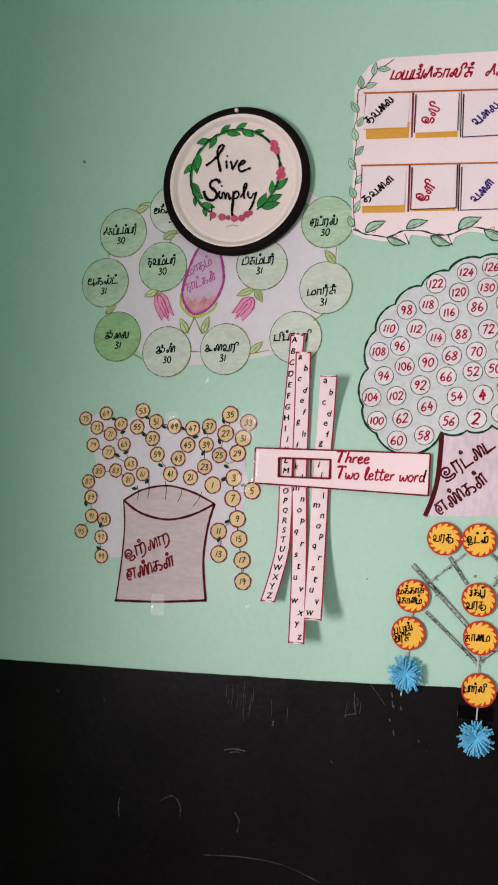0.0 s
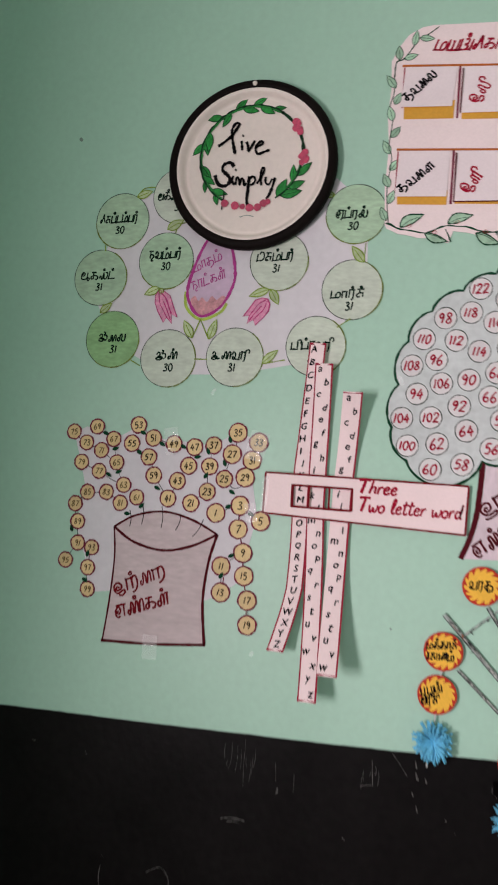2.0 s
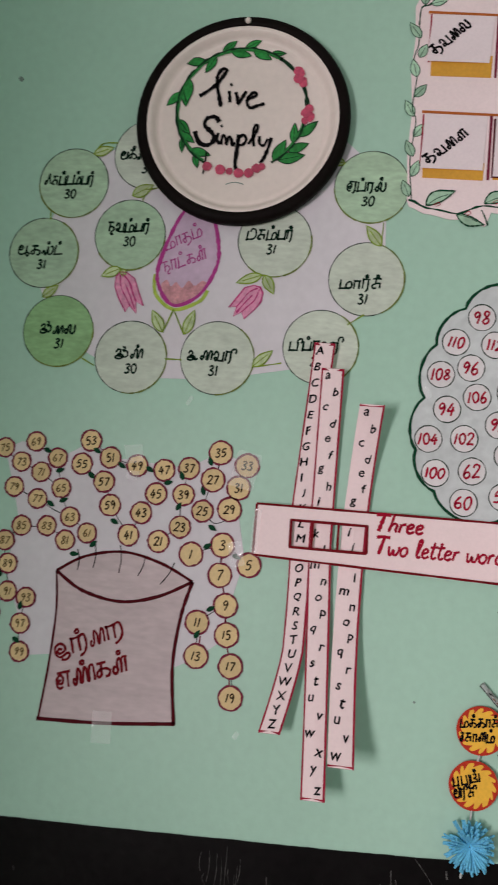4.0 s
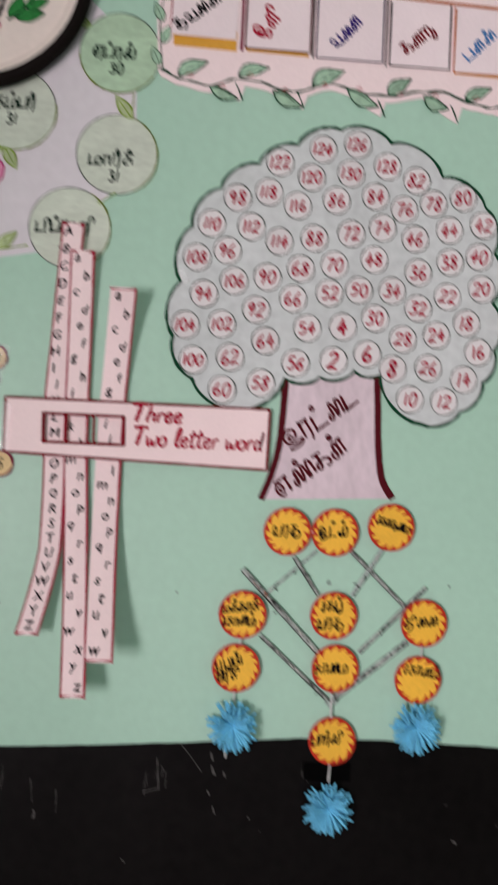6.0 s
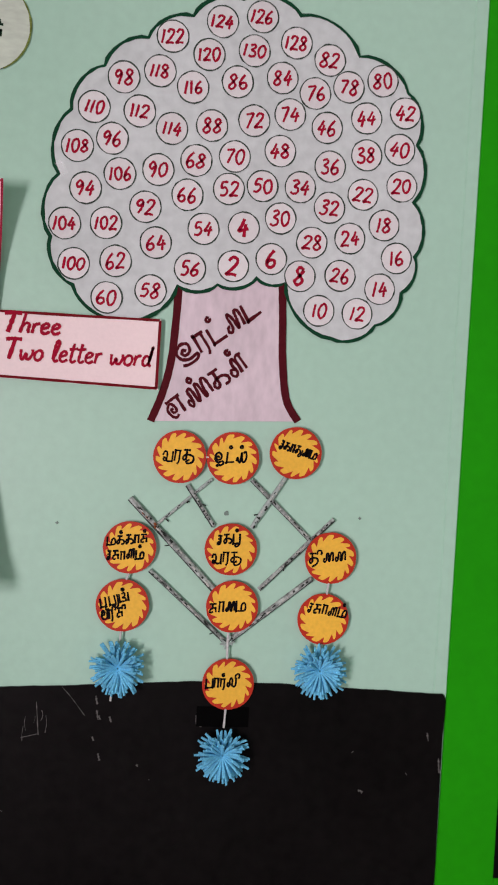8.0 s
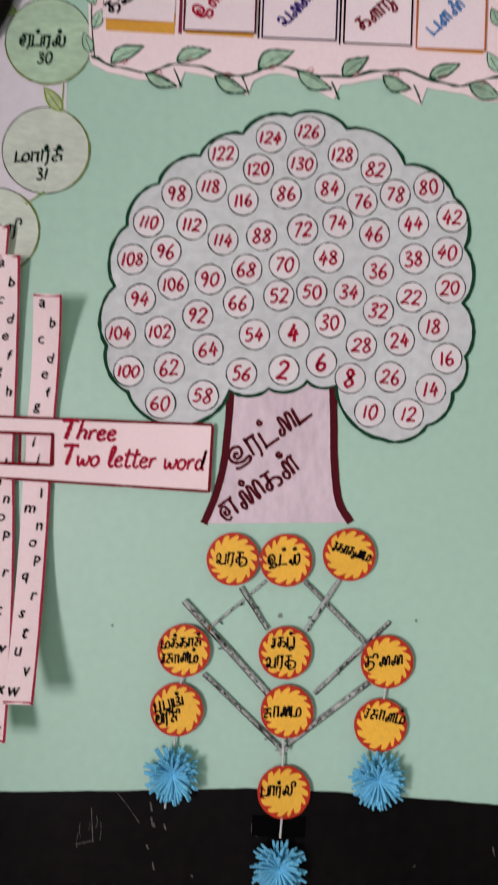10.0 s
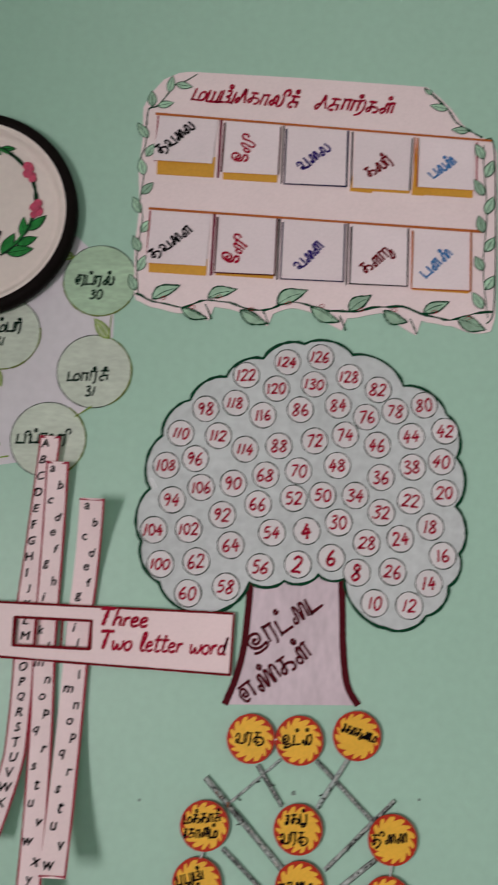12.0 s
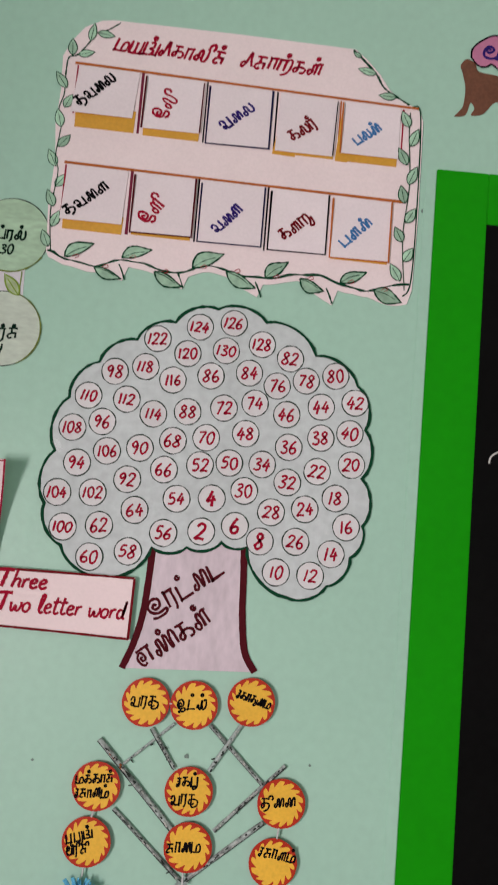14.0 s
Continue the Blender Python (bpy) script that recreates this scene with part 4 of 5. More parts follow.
# ---- word maker: a holder with three letter strips ----
def strip_chart(letters, way, width, lift, zigzag, size):
    """A hanging paper strip. way(z): its middle's x; lift(z): how far it stands off the wall."""
    top, bottom = letters[1], letters[2]
    ob = thing("letter_strip", letters[3], "paper strip", "letter strips of the word maker")
    bm, rows = bmesh.new(), []
    for i in range(41):
        z = top + (bottom - top) * i / 40
        x, y = way(z), -lift(z)
        rows.append([bm.verts.new((x + s * width / 2, y - 0.0012 * (1 - abs(s)) + k, z)) for k in (0, 0.0005) for s in (-1, 0, 1)])
    for a, b in zip(rows, rows[1:]):
        for i in (0, 1):
            bm.faces.new((a[i], a[i + 1], b[i + 1], b[i]))
            bm.faces.new((a[i + 3], b[i + 3], b[i + 4], a[i + 4]))
        bm.faces.new((a[0], b[0], b[3], a[3]))
        bm.faces.new((a[2], a[5], b[5], b[2]))
    part("paper", bm, M_HOLD, ob)
    zs = [top + (bottom - top) * i / 30 for i in range(31)]
    over = lambda x, z: lift(z) + 0.0006
    for s in letters[4]:
        line("red_edge", [(way(z) + s * (width / 2 - 0.0014), z) for z in zs], 0.0034 if s > 0 else 0.0026, 0, M_ROSE, ob, curl=over)
    for z in (top - 0.0015, bottom + 0.0015):
        line("red_edge", [(way(z) - width / 2, z), (way(z) + width / 2, z)], 0.0042, 0, M_ROSE, ob, curl=over)
    bm = bmesh.new()
    n = len(letters[0])
    for i, c in enumerate(letters[0]):
        u = i / (n - 1)
        z = top - 0.012 - (top - bottom - 0.026) * (u + (0.036 * math.sin(math.pi * u) if not zigzag else 0))
        lettering(bm, c, way(z) - (0.007 if not zigzag and z > 1.5 else 0) + zigzag * (1 if i % 2 else -1) * (i % 5 != 4), z, size * (0.75 if c in "acemnorsuvwxz" else 1), 0, angle=random.uniform(-8, 8), bold=0.042, shear=0.16, curl=lambda x, zz: lift(zz) + 0.0021)
    part("letters", bm, M_INK, ob)
    return ob


def eased(z, a, b, low, high):
    t = min(max((z - a) / (b - a), 0), 1)
    return low + (high - low) * t * t


strip_chart(("ABCDEFGHIJKLMNOPQRSTUVWXYZ", 1.737, 1.128, "pale pink paper strip of capital letters with red edges", (-1, 1)),
            lambda z: 0.1055 + (0.064 * (z - 1.477) if z > 1.477 else 0.004 * math.sin((1.477 - z) * 9) - 0.29 * max(1.25 - z, 0) ** 1.25), 0.0335,
            lambda z: 0.006 + eased(z, 1.49, 1.74, 0, 0.012) + eased(z, 1.37, 1.1, 0, 0.042), 0.0, 0.0125)
strip_chart(("abcdefghijklmnopqrstuvwxyz", 1.696, 1.046, "pale pink paper strip of small letters with red edges", (-1, 1)),
            lambda z: 0.138 + (1.7 - z) * 0.0 + (0.0205 * (1.42 - z) / 0.38 if z < 1.42 else 0.0), 0.036,
            lambda z: 0.0085 + eased(z, 1.49, 1.70, 0, 0.014) + eased(z, 1.37, 1.04, 0, 0.06), 0.007, 0.013)
strip_chart(("abcdefghijklmnopqrstuvw", 1.638, 1.102, "pale pink paper strip of small letters with a red edge", (1,)),
            lambda z: 0.190 + (0.05 * (z - 1.45) + 0.12 * (z - 1.45) ** 2 if z > 1.45 else 0.016 * (1.45 - z) - 0.004 * math.sin((1.45 - z) * 9)), 0.0385,
            lambda z: 0.008 + eased(z, 1.48, 1.66, 0, 0.06) + eased(z, 1.37, 1.10, 0, 0.078), 0.007, 0.013)
holder = thing("word_maker_holder", "pale pink card holder with dark red border and three windows", "card holder")
bulge = lambda x, z: 0.010 + 0.006 * max(0.0, 1 - ((x - 0.15) / 0.16) ** 2)


def grid_card(x0, x1, z0, z1, nx):
    """One rectangle of the holder's card, following its bulge and its tapering edges."""
    bm = bmesh.new()
    lower = lambda x: 1.3905 - (x - 0.0325) * 0.029
    rows = []
    for i in range(nx + 1):
        x = x0 + (x1 - x0) * i / nx
        a, b = (lower(x) if z0 is None else z0), (1.4748 if z1 is None else z1)
        rows.append([bm.verts.new((x, -bulge(x, z) + k, z)) for k in (0, 0.0012) for z in (a, b)])
    for a, b in zip(rows, rows[1:]):
        for p, q in ((0, 1), (2, 3), (0, 2), (1, 3)):
            bm.faces.new((a[p], a[q], b[q], b[p]))
    bm.faces.new((rows[0][0], rows[0][1], rows[0][3], rows[0][2]))
    bm.faces.new((rows[-1][0], rows[-1][2], rows[-1][3], rows[-1][1]))
    return bm


for x0, x1, z0, z1, nx in ((0.0325, 0.0915, None, None, 6), (0.0915, 0.21, None, 1.4104, 10), (0.0915, 0.21, 1.4513, None, 10), (0.21, 0.43, None, None, 12), (0.1235, 0.1265, 1.4104, 1.4513, 1), (0.164, 0.167, 1.4104, 1.4513, 1)):
    part("card", grid_card(x0, x1, z0, z1, nx), M_HOLD, holder)
edge = [(0.0335 + 0.395 * i / 24, 1.3925 - 0.395 * i / 24 * 0.029) for i in range(25)]
for pts in ([(0.0335 + 0.395 * i / 24, 1.4735) for i in range(25)], edge, [(0.034, 1.473), (0.034, 1.392)], [(0.429, 1.473), (0.4275, 1.381)]):
    line("border", pts, 0.0036, 0.0006, M_SACKRED, holder, curl=bulge)
for pts in ([(x, 1.452) for x in (0.09, 0.12, 0.15, 0.18, 0.211)], [(x, 1.4095) for x in (0.09, 0.12, 0.15, 0.18, 0.211)], [(0.0905, 1.453), (0.0915, 1.409)], [(0.125, 1.452), (0.1255, 1.41)], [(0.1655, 1.452), (0.166, 1.41)], [(0.21, 1.453), (0.211, 1.409)]):
    line("window_border", pts, 0.0042, 0.0008, M_SACKRED, holder, curl=bulge)
hand_word("lettering", "Three", 0.219, 1.446, 0.0265, 0.078, 0.0007, M_RED, holder, 0.0041, 0.5, bulge)
hand_word("lettering", "Two letter word", 0.222, 1.4105, 0.0275, 0.198, 0.0007, M_RED, holder, 0.0037, 0, bulge)

# ---- confusing words chart ----
chart = thing("word_pocket_chart", "pale pink pocket chart with ten word cards and a leafy border", "pocket chart")
# lower edge: a wavy cut with pointed tabs under the leaves
def vine_z(x):
    k = ((0.238, 1.985), (0.267, 1.973), (0.312, 1.965), (0.364, 1.980), (0.386, 1.977), (0.442, 1.965), (0.504, 1.983), (0.554, 1.971), (0.591, 1.970), (0.653, 1.982), (0.678, 1.983), (0.731, 1.968), (0.759, 1.964), (0.808, 1.979), (0.83, 1.981))
    for (x0, z0), (x1, z1) in zip(k, k[1:]):
        if x <= x1:
            t = (x - x0) / (x1 - x0)
            return z0 + (z1 - z0) * t * t * (3 - 2 * t)
    return 1.981


TABS = ((0.318, 0.367, 1.944), (0.418, 0.462, 1.939), (0.537, 0.589, 1.935), (0.650, 0.705, 1.935))
bottom = []
for i in range(73):
    x = 0.826 - 0.586 * i / 72
    z = vine_z(x) - 0.0105 - 0.0015 * noise.noise((x * 40, 0, 5))
    for x0, x1, low in TABS:
        if x0 < x < x1 + 0.006:
            t = (x - x0) / (x1 - x0)
            z = min(z, vine_z(x0) - 0.008 + (low - vine_z(x0) + 0.008) * t ** 0.7) if t < 1 else z
    if x > 0.765:
        z = min(z, 1.9535 - 0.01 * math.sin(math.pi * min((x - 0.765) / 0.075, 1)))
    bottom.append((x, z))
cutout("board", [(0.236, 1.982), (0.231, 2.06), (0.234, 2.14), (0.228, 2.20), (0.231, 2.26), (0.228, 2.318), (0.241, 2.347), (0.26, 2.372), (0.286, 2.386), (0.307, 2.389), (0.5, 2.386), (0.714, 2.379), (0.735, 2.362), (0.758, 2.338), (0.776, 2.312), (0.79, 2.300), (0.811, 2.290), (0.829, 2.279), (0.835, 2.262), (0.836, 2.1), (0.833, 1.972)] + bottom,
       0.003, M_PINK, chart, 0.002)
tamil("title", "மயங்ெகாலிச்", (0.311, 2.337), (0.492, 2.330), 0.0215, 0.0034, M_RED, chart, 0.0041, 0.3)
tamil("title", "ெசாற்கள்", (0.522, 2.329), (0.655, 2.326), 0.021, 0.0034, M_RED, chart, 0.0041, 0.3)
for a, b in (((0.250, 2.307), (0.826, 2.2835)), ((0.250, 2.1345), (0.810, 2.1195))):
    line("row_line", [a, ((a[0] + b[0]) / 2, (a[1] + b[1]) / 2), b], 0.0044, 0.0048, M_ORANGE, chart)


def word_card(word, ink, x0, x1, top, low, pocket, lean, curl, edge, wx0, wz0, wx1, wz1, tall):
    if pocket:
        cutout("pocket", [(x0 + 0.001, low + 0.016), (x1 - 0.001, low + 0.013), (x1 - 0.002, low - pocket), (x0 + 0.002, low - pocket + 0.002)], 0.0042, M_POCKET, chart, 0.001)
    bm = bmesh.new()
    rows = []
    for j in range(7):
        t = j / 6
        z = top + (low - top) * t
        rows.append([bm.verts.new((x0 + (x1 - x0) * u - lean * t, -0.0046 - curl * t * t * (1 - 0.7 * u) + k, z - 0.006 * u * (1 - t) * 0.6)) for k in (0, 0.0005) for u in (0, 0.5, 1)])
    for a, b in zip(rows, rows[1:]):
        for i in (0, 1):
            bm.faces.new((a[i], a[i + 1], b[i + 1], b[i]))
            bm.faces.new((a[i + 3], b[i + 3], b[i + 4], a[i + 4]))
        bm.faces.new((a[0], b[0], b[3], a[3]))
        bm.faces.new((a[2], a[5], b[5], b[2]))
    bm.faces.new((rows[-1][0], rows[-1][1], rows[-1][2], rows[-1][5], rows[-1][4], rows[-1][3]))
    card = part("word_card", bm, M_CARD, chart)
    tamil("word", word, (wx0, wz0), (wx1, wz1), tall, 0.0052, ink, card, 0.0035, -0.1, lambda x, z: curl * ((top - z) / (top - low)) ** 2 * (1 - 0.7 * (x - x0) / (x1 - x0)))
    for pts, w in edge:
        line("pen_border", [(x0 + (x1 - x0) * u - lean * v, top + (low - top) * v - 0.0036 * u * (1 - v)) for u, v in pts], w, 0.0052 + curl * 0.9, {M_BLUE: M_ORANGE, M_SACKRED: M_INK, M_VIOLET: M_NAVY, M_RED: M_MAROON}.get(ink, ink), card)


L, R = [(0, 0.05), (0, 1)], [(1, 0.05), (1, 1)]
for row in ((("தவைல", M_INK, 0.2575, 0.3585, 2.304, 2.219, 0.024, 0.006, 0.006, (), 0.265, 2.232, 0.321, 2.283, 0.0155), ("ஒலி", M_RED, 0.370, 0.466, 2.299, 2.204, 0.013, 0.001, 0.003, ((L, 0.003), (R, 0.002)), 0.399, 2.222, 0.428, 2.264, 0.021), ("வைல", M_VIOLET, 0.476, 0.581, 2.294, 2.189, 0, 0.0, 0.0, (([(0, 0.05), (0, 1), (1, 1), (1, 0)], 0.0034),), 0.507, 2.214, 0.553, 2.255, 0.016),
             ("கலர்", M_SACKRED, 0.594, 0.690, 2.289, 2.186, 0.004, 0.003, 0.004, ((R, 0.002),), 0.621, 2.206, 0.659, 2.235, 0.017), ("பலன்", M_BLUE, 0.699, 0.796, 2.285, 2.192, 0.013, 0.0, 0.005, ((L, 0.003),), 0.728, 2.209, 0.766, 2.24, 0.0145)),
            (("தவைள", M_INK, 0.2555, 0.3555, 2.132, 2.037, 0.016, 0.003, 0.005, (), 0.265, 2.045, 0.327, 2.097, 0.0155), ("ஒளி", M_RED, 0.367, 0.467, 2.129, 2.026, 0.005, 0.0, 0.002, (([(0, 0.05), (0, 1), (1, 1), (1, 0)], 0.0034),), 0.393, 2.042, 0.425, 2.08, 0.021), ("வைள", M_VIOLET, 0.477, 0.581, 2.126, 2.021, 0, 0.0, 0.0, (([(0, 0.05), (0, 1), (1, 1), (1, 0)], 0.0032),), 0.508, 2.038, 0.549, 2.079, 0.016),
             ("களறு", M_SACKRED, 0.592, 0.687, 2.123, 2.018, 0, 0.0, 0.0, (([(0, 0.05), (0, 1), (1, 1), (1, 0)], 0.0032),), 0.619, 2.037, 0.664, 2.075, 0.0165), ("பளன்", M_BLUE, 0.694, 0.791, 2.120, 2.014, 0.003, 0.0, 0.002, (([(0, 0.05), (0, 1), (1, 1), (1, 0)], 0.0032),), 0.719, 2.034, 0.762, 2.076, 0.0145))):
    for c in row:
        word_card(*c)
for x, z0, z1, mat in ((0.255, 2.304, 2.22, M_ROSE), (0.253, 2.131, 2.04, M_ROSE), (0.3635, 2.302, 2.195, M_ODDLINE), (0.4715, 2.296, 2.19, M_INK), (0.589, 2.29, 2.185, M_INK), (0.6955, 2.285, 2.182, M_ORANGE), (0.3615, 2.13, 2.022, M_ODDLINE), (0.472, 2.127, 2.02, M_INK), (0.5865, 2.124, 2.016, M_INK), (0.801, 2.28, 2.19, M_ROSE)):
    line("divider", [(x, z0), (x, (z0 + z1) / 2), (x, z1)], 0.0046 if mat is M_ODDLINE else 0.0026, 0.0036, mat, chart)

cutout("pocket", [(0.699, 2.278), (0.703, 2.278), (0.712, 2.195), (0.712, 2.179), (0.6915, 2.180)], 0.0041, M_POCKET, chart, 0.001)
cutout("pocket", [(0.592, 2.215), (0.600, 2.208), (0.625, 2.188), (0.625, 2.180), (0.587, 2.182)], 0.0040, M_POCKET, chart, 0.001)

# leafy border: side vines, the lower vine and the two upper corners
rnd = random.Random(11)
for i in range(9):
    z = 1.99 + 0.034 * i
    leaf(chart, 0.2385 + 0.002 * math.sin(i), z, (60 if i % 2 else 115) + rnd.uniform(-12, 12), rnd.uniform(0.026, 0.034), 0.015, M_LEAF, 0.0034, M_DGREEN, 0.0013)
line("vine", bend([(0.243, 1.985), (0.236, 2.05), (0.241, 2.118), (0.234, 2.142), (0.238, 2.20), (0.231, 2.224), (0.237, 2.252), (0.236, 2.285)]), 0.0017, 0.0036, M_DGREEN, chart)
for i in range(9):
    z = 1.985 + 0.033 * i
    leaf(chart, 0.812 + 0.004 * (i % 2), z, (70 if i % 2 else 118) + rnd.uniform(-14, 14), rnd.uniform(0.028, 0.036), 0.016, M_LEAF, 0.0052, M_DGREEN, 0.0016)
line("vine", bend([(0.82, 1.97), (0.812, 2.06), (0.818, 2.15), (0.812, 2.24), (0.812, 2.275)]), 0.0014, 0.005, M_DGREEN, chart)
line("right_outline", bend([(0.815, 2.286), (0.83, 2.27), (0.833, 2.1), (0.83, 1.985), (0.818, 1.96)]), 0.0022, 0.0036, M_DGREEN, chart)
def curved_leaf(x0, z0, x1, z1, wide, belly, pen=0.0024):
    """A large border leaf from its stalk (x0, z0) to its tip, fuller on one side, with a heavy outline."""
    leaf_count[0] += 1
    d = 0.0037 + 0.00012 * (leaf_count[0] % 8)
    ux, uz = x1 - x0, z1 - z0
    up = [(x0 + ux * t - uz * h, z0 + uz * t + ux * h) for t, h in ((0, 0), (0.1, 0.55 * belly), (0.3, belly), (0.55, 0.9 * belly), (0.8, 0.4 * belly), (1, 0))]
    low = [(x0 + ux * t - uz * h, z0 + uz * t + ux * h) for t, h in ((1, 0), (0.8, -0.5 * wide), (0.5, -wide), (0.2, -0.7 * wide), (0, 0))]
    shape = bend(up, 4) + bend(low, 4)[1:-1]
    ob = cutout("leaf", shape, d, M_LEAF, chart, 0.0003)
    line("leaf_outline", shape, pen, d + 0.00006, M_DGREEN, ob, True, wobble=0.45)
    line("leaf_vein", bend([(x0, z0), (x0 + ux * 0.4 - uz * 0.05, z0 + uz * 0.4 + ux * 0.05), (x0 + ux * 0.75, z0 + uz * 0.75)], 4), pen * 0.5, d + 0.00007, M_DGREEN, ob, wobble=0.5)


for x0, z0, x1, z1, wide, belly in ((0.267, 1.976, 0.312, 2.002, 0.10, 0.28), (0.359, 1.983, 0.406, 2.000, 0.10, 0.28), (0.474, 1.977, 0.523, 2.004, 0.12, 0.30), (0.593, 1.971, 0.628, 2.000, 0.16, 0.30), (0.715, 1.974, 0.757, 1.995, 0.16, 0.22),
                                    (0.316, 1.963, 0.360, 1.948, 0.24, 0.10), (0.413, 1.964, 0.459, 1.943, 0.26, 0.12), (0.529, 1.975, 0.578, 1.952, 0.26, 0.12), (0.649, 1.974, 0.689, 1.957, 0.34, 0.12), (0.771, 1.966, 0.817, 1.950, 0.26, 0.24)):
    curved_leaf(x0, z0, x1, z1, wide, belly)
    line("tendril", bend([(x0 + 0.012, z0 + 0.001), (x0 + 0.019, z0 + 0.006), (x0 + 0.022, z0 + 0.002), (x0 + 0.016, z0 - 0.001)], 5), 0.0009, 0.0049, M_RED, chart)
line("vine", [(0.238 + 0.59 * i / 60, vine_z(0.238 + 0.59 * i / 60) + 0.0008 * math.sin(i * 1.3)) for i in range(61)], 0.0034, 0.0034, M_DGREEN, chart, wobble=0.55)
for x0, x1, low in TABS:
    line("tab_edge", bend([(x1 - 0.012, low + 0.028), (x1 - 0.006, low + 0.016), (x1 - 0.001, low + 0.003)], 4), 0.0026, 0.0034, M_DGREEN, chart, wobble=0.5)
for x, z, a, l, w in ((0.244, 2.320, 95, 0.03, 0.015), (0.253, 2.322, 15, 0.028, 0.013), (0.271, 2.348, 82, 0.032, 0.013), (0.281, 2.364, -8, 0.03, 0.013), (0.724, 2.365, 150, 0.016, 0.008), (0.751, 2.338, 168, 0.032, 0.013), (0.787, 2.300, 178, 0.03, 0.013)):
    leaf(chart, x, z, a, l, w, M_LEAF, 0.0036, M_DGREEN, 0.0015)
line("vine", bend([(0.236, 2.285), (0.238, 2.315), (0.252, 2.322), (0.269, 2.345), (0.277, 2.361), (0.297, 2.370), (0.318, 2.385)]), 0.0022, 0.0036, M_DGREEN, chart, wobble=0.5)
line("vine", bend([(0.710, 2.377), (0.727, 2.362), (0.751, 2.338), (0.764, 2.317), (0.781, 2.305), (0.810, 2.289)]), 0.0032, 0.0036, M_DGREEN, chart, wobble=0.5)

# ---- even numbers tree ----
tree = thing("even_numbers_tree", "grey-lilac paper tree with scalloped crown of even numbers", "paper chart")
CX, CZ = 0.526, 1.679
CUSPS = ((-116, 0.173), (-125, 0.252), (-143, 0.272), (-158, 0.269), (-176, 0.242), (163, 0.238), (145, 0.227), (127, 0.215), (109, 0.217), (91, 0.233), (71, 0.231), (47, 0.233),
         (29, 0.262), (13, 0.253), (-5, 0.247), (-21, 0.27), (-32, 0.278), (-44, 0.28), (-57, 0.258), (-63, 0.16), (-77, 0.143), (-98, 0.153))


def lobes(cusps, puff):
    """Round lobes between the notches of the crown, notches given by angle and radius."""
    pts = [(CX + r * math.cos(radians(a)), CZ + r * math.sin(radians(a))) for a, r in cusps]
    out = []
    for p, q in zip(pts, pts[1:] + pts[:1]):
        dx, dz = q[0] - p[0], q[1] - p[1]
        for k in range(9):
            t = k / 9
            h = puff * 4 * (t * (1 - t)) ** 0.8
            out.append((p[0] + dx * t + dz * h * 0.9, p[1] + dz * t - dx * h * 0.9))
    return out


crown_line = lobes(CUSPS, -0.15)
cutout("crown", crown_line, 0.0026, M_CROWN, tree, 0.0008)
line("crown_outline", crown_line, 0.0046, 0.003, M_DGREEN, tree, True, wobble=0.3)
left_edge = bend([(0.452, 1.53), (0.4505, 1.48), (0.446, 1.42), (0.436, 1.375), (0.4215, 1.336)])
right_edge = bend([(0.594, 1.541), (0.5975, 1.48), (0.600, 1.43), (0.608, 1.375), (0.626, 1.345)])
cutout("trunk", left_edge + right_edge[::-1], 0.0016, M_TRUNK, tree, 0.0008)
line("trunk_edge", left_edge, 0.0105, 0.0021, M_MAROON, tree, wobble=0.06)
line("trunk_edge", right_edge, 0.0105, 0.0021, M_MAROON, tree, wobble=0.06)
tamil("lettering", "இரட்ைட", (0.462, 1.415), (0.567, 1.492), 0.024, 0.0022, M_MAROON, tree, 0.0043, 0.0)
tamil("lettering", "எண்கள்", (0.454, 1.338), (0.553, 1.418), 0.024, 0.0022, M_MAROON, tree, 0.0042, 0.0)


def number_disc(parent, n, x, z):
    big = n < 10
    disc = cutout("number_disc", circle(x, z, 0.0212, 24), 0.0031, M_NUM, parent, 0.0004)
    line("ring", circle(x, z, 0.0212, 26, 0.0003), 0.0017, 0.0034, M_PENCIL, disc, True, wobble=0.4)
    hand_number("numeral", str(n), x + random.uniform(-0.001, 0.001), z, 0.024 if big else 0.0195 if n < 100 else 0.0172, 0.0034, M_RED, disc, 0.0044 if big else 0.0032, random.uniform(-5, 8))


for n, x, z in (
    (124, 0.495, 1.880), (126, 0.549, 1.891), (122, 0.429, 1.855), (120, 0.479, 1.835), (130, 0.540, 1.845),
    (128, 0.597, 1.860), (82, 0.644, 1.841), (98, 0.366, 1.796), (118, 0.414, 1.808), (116, 0.459, 1.790),
    (86, 0.519, 1.802), (84, 0.580, 1.812), (76, 0.626, 1.795), (78, 0.672, 1.807), (80, 0.719, 1.819),
    (110, 0.328, 1.754), (112, 0.389, 1.753), (114, 0.433, 1.733), (88, 0.487, 1.741), (72, 0.544, 1.752),
    (74, 0.593, 1.764), (46, 0.645, 1.750),
):
    number_disc(tree, n, x, z)
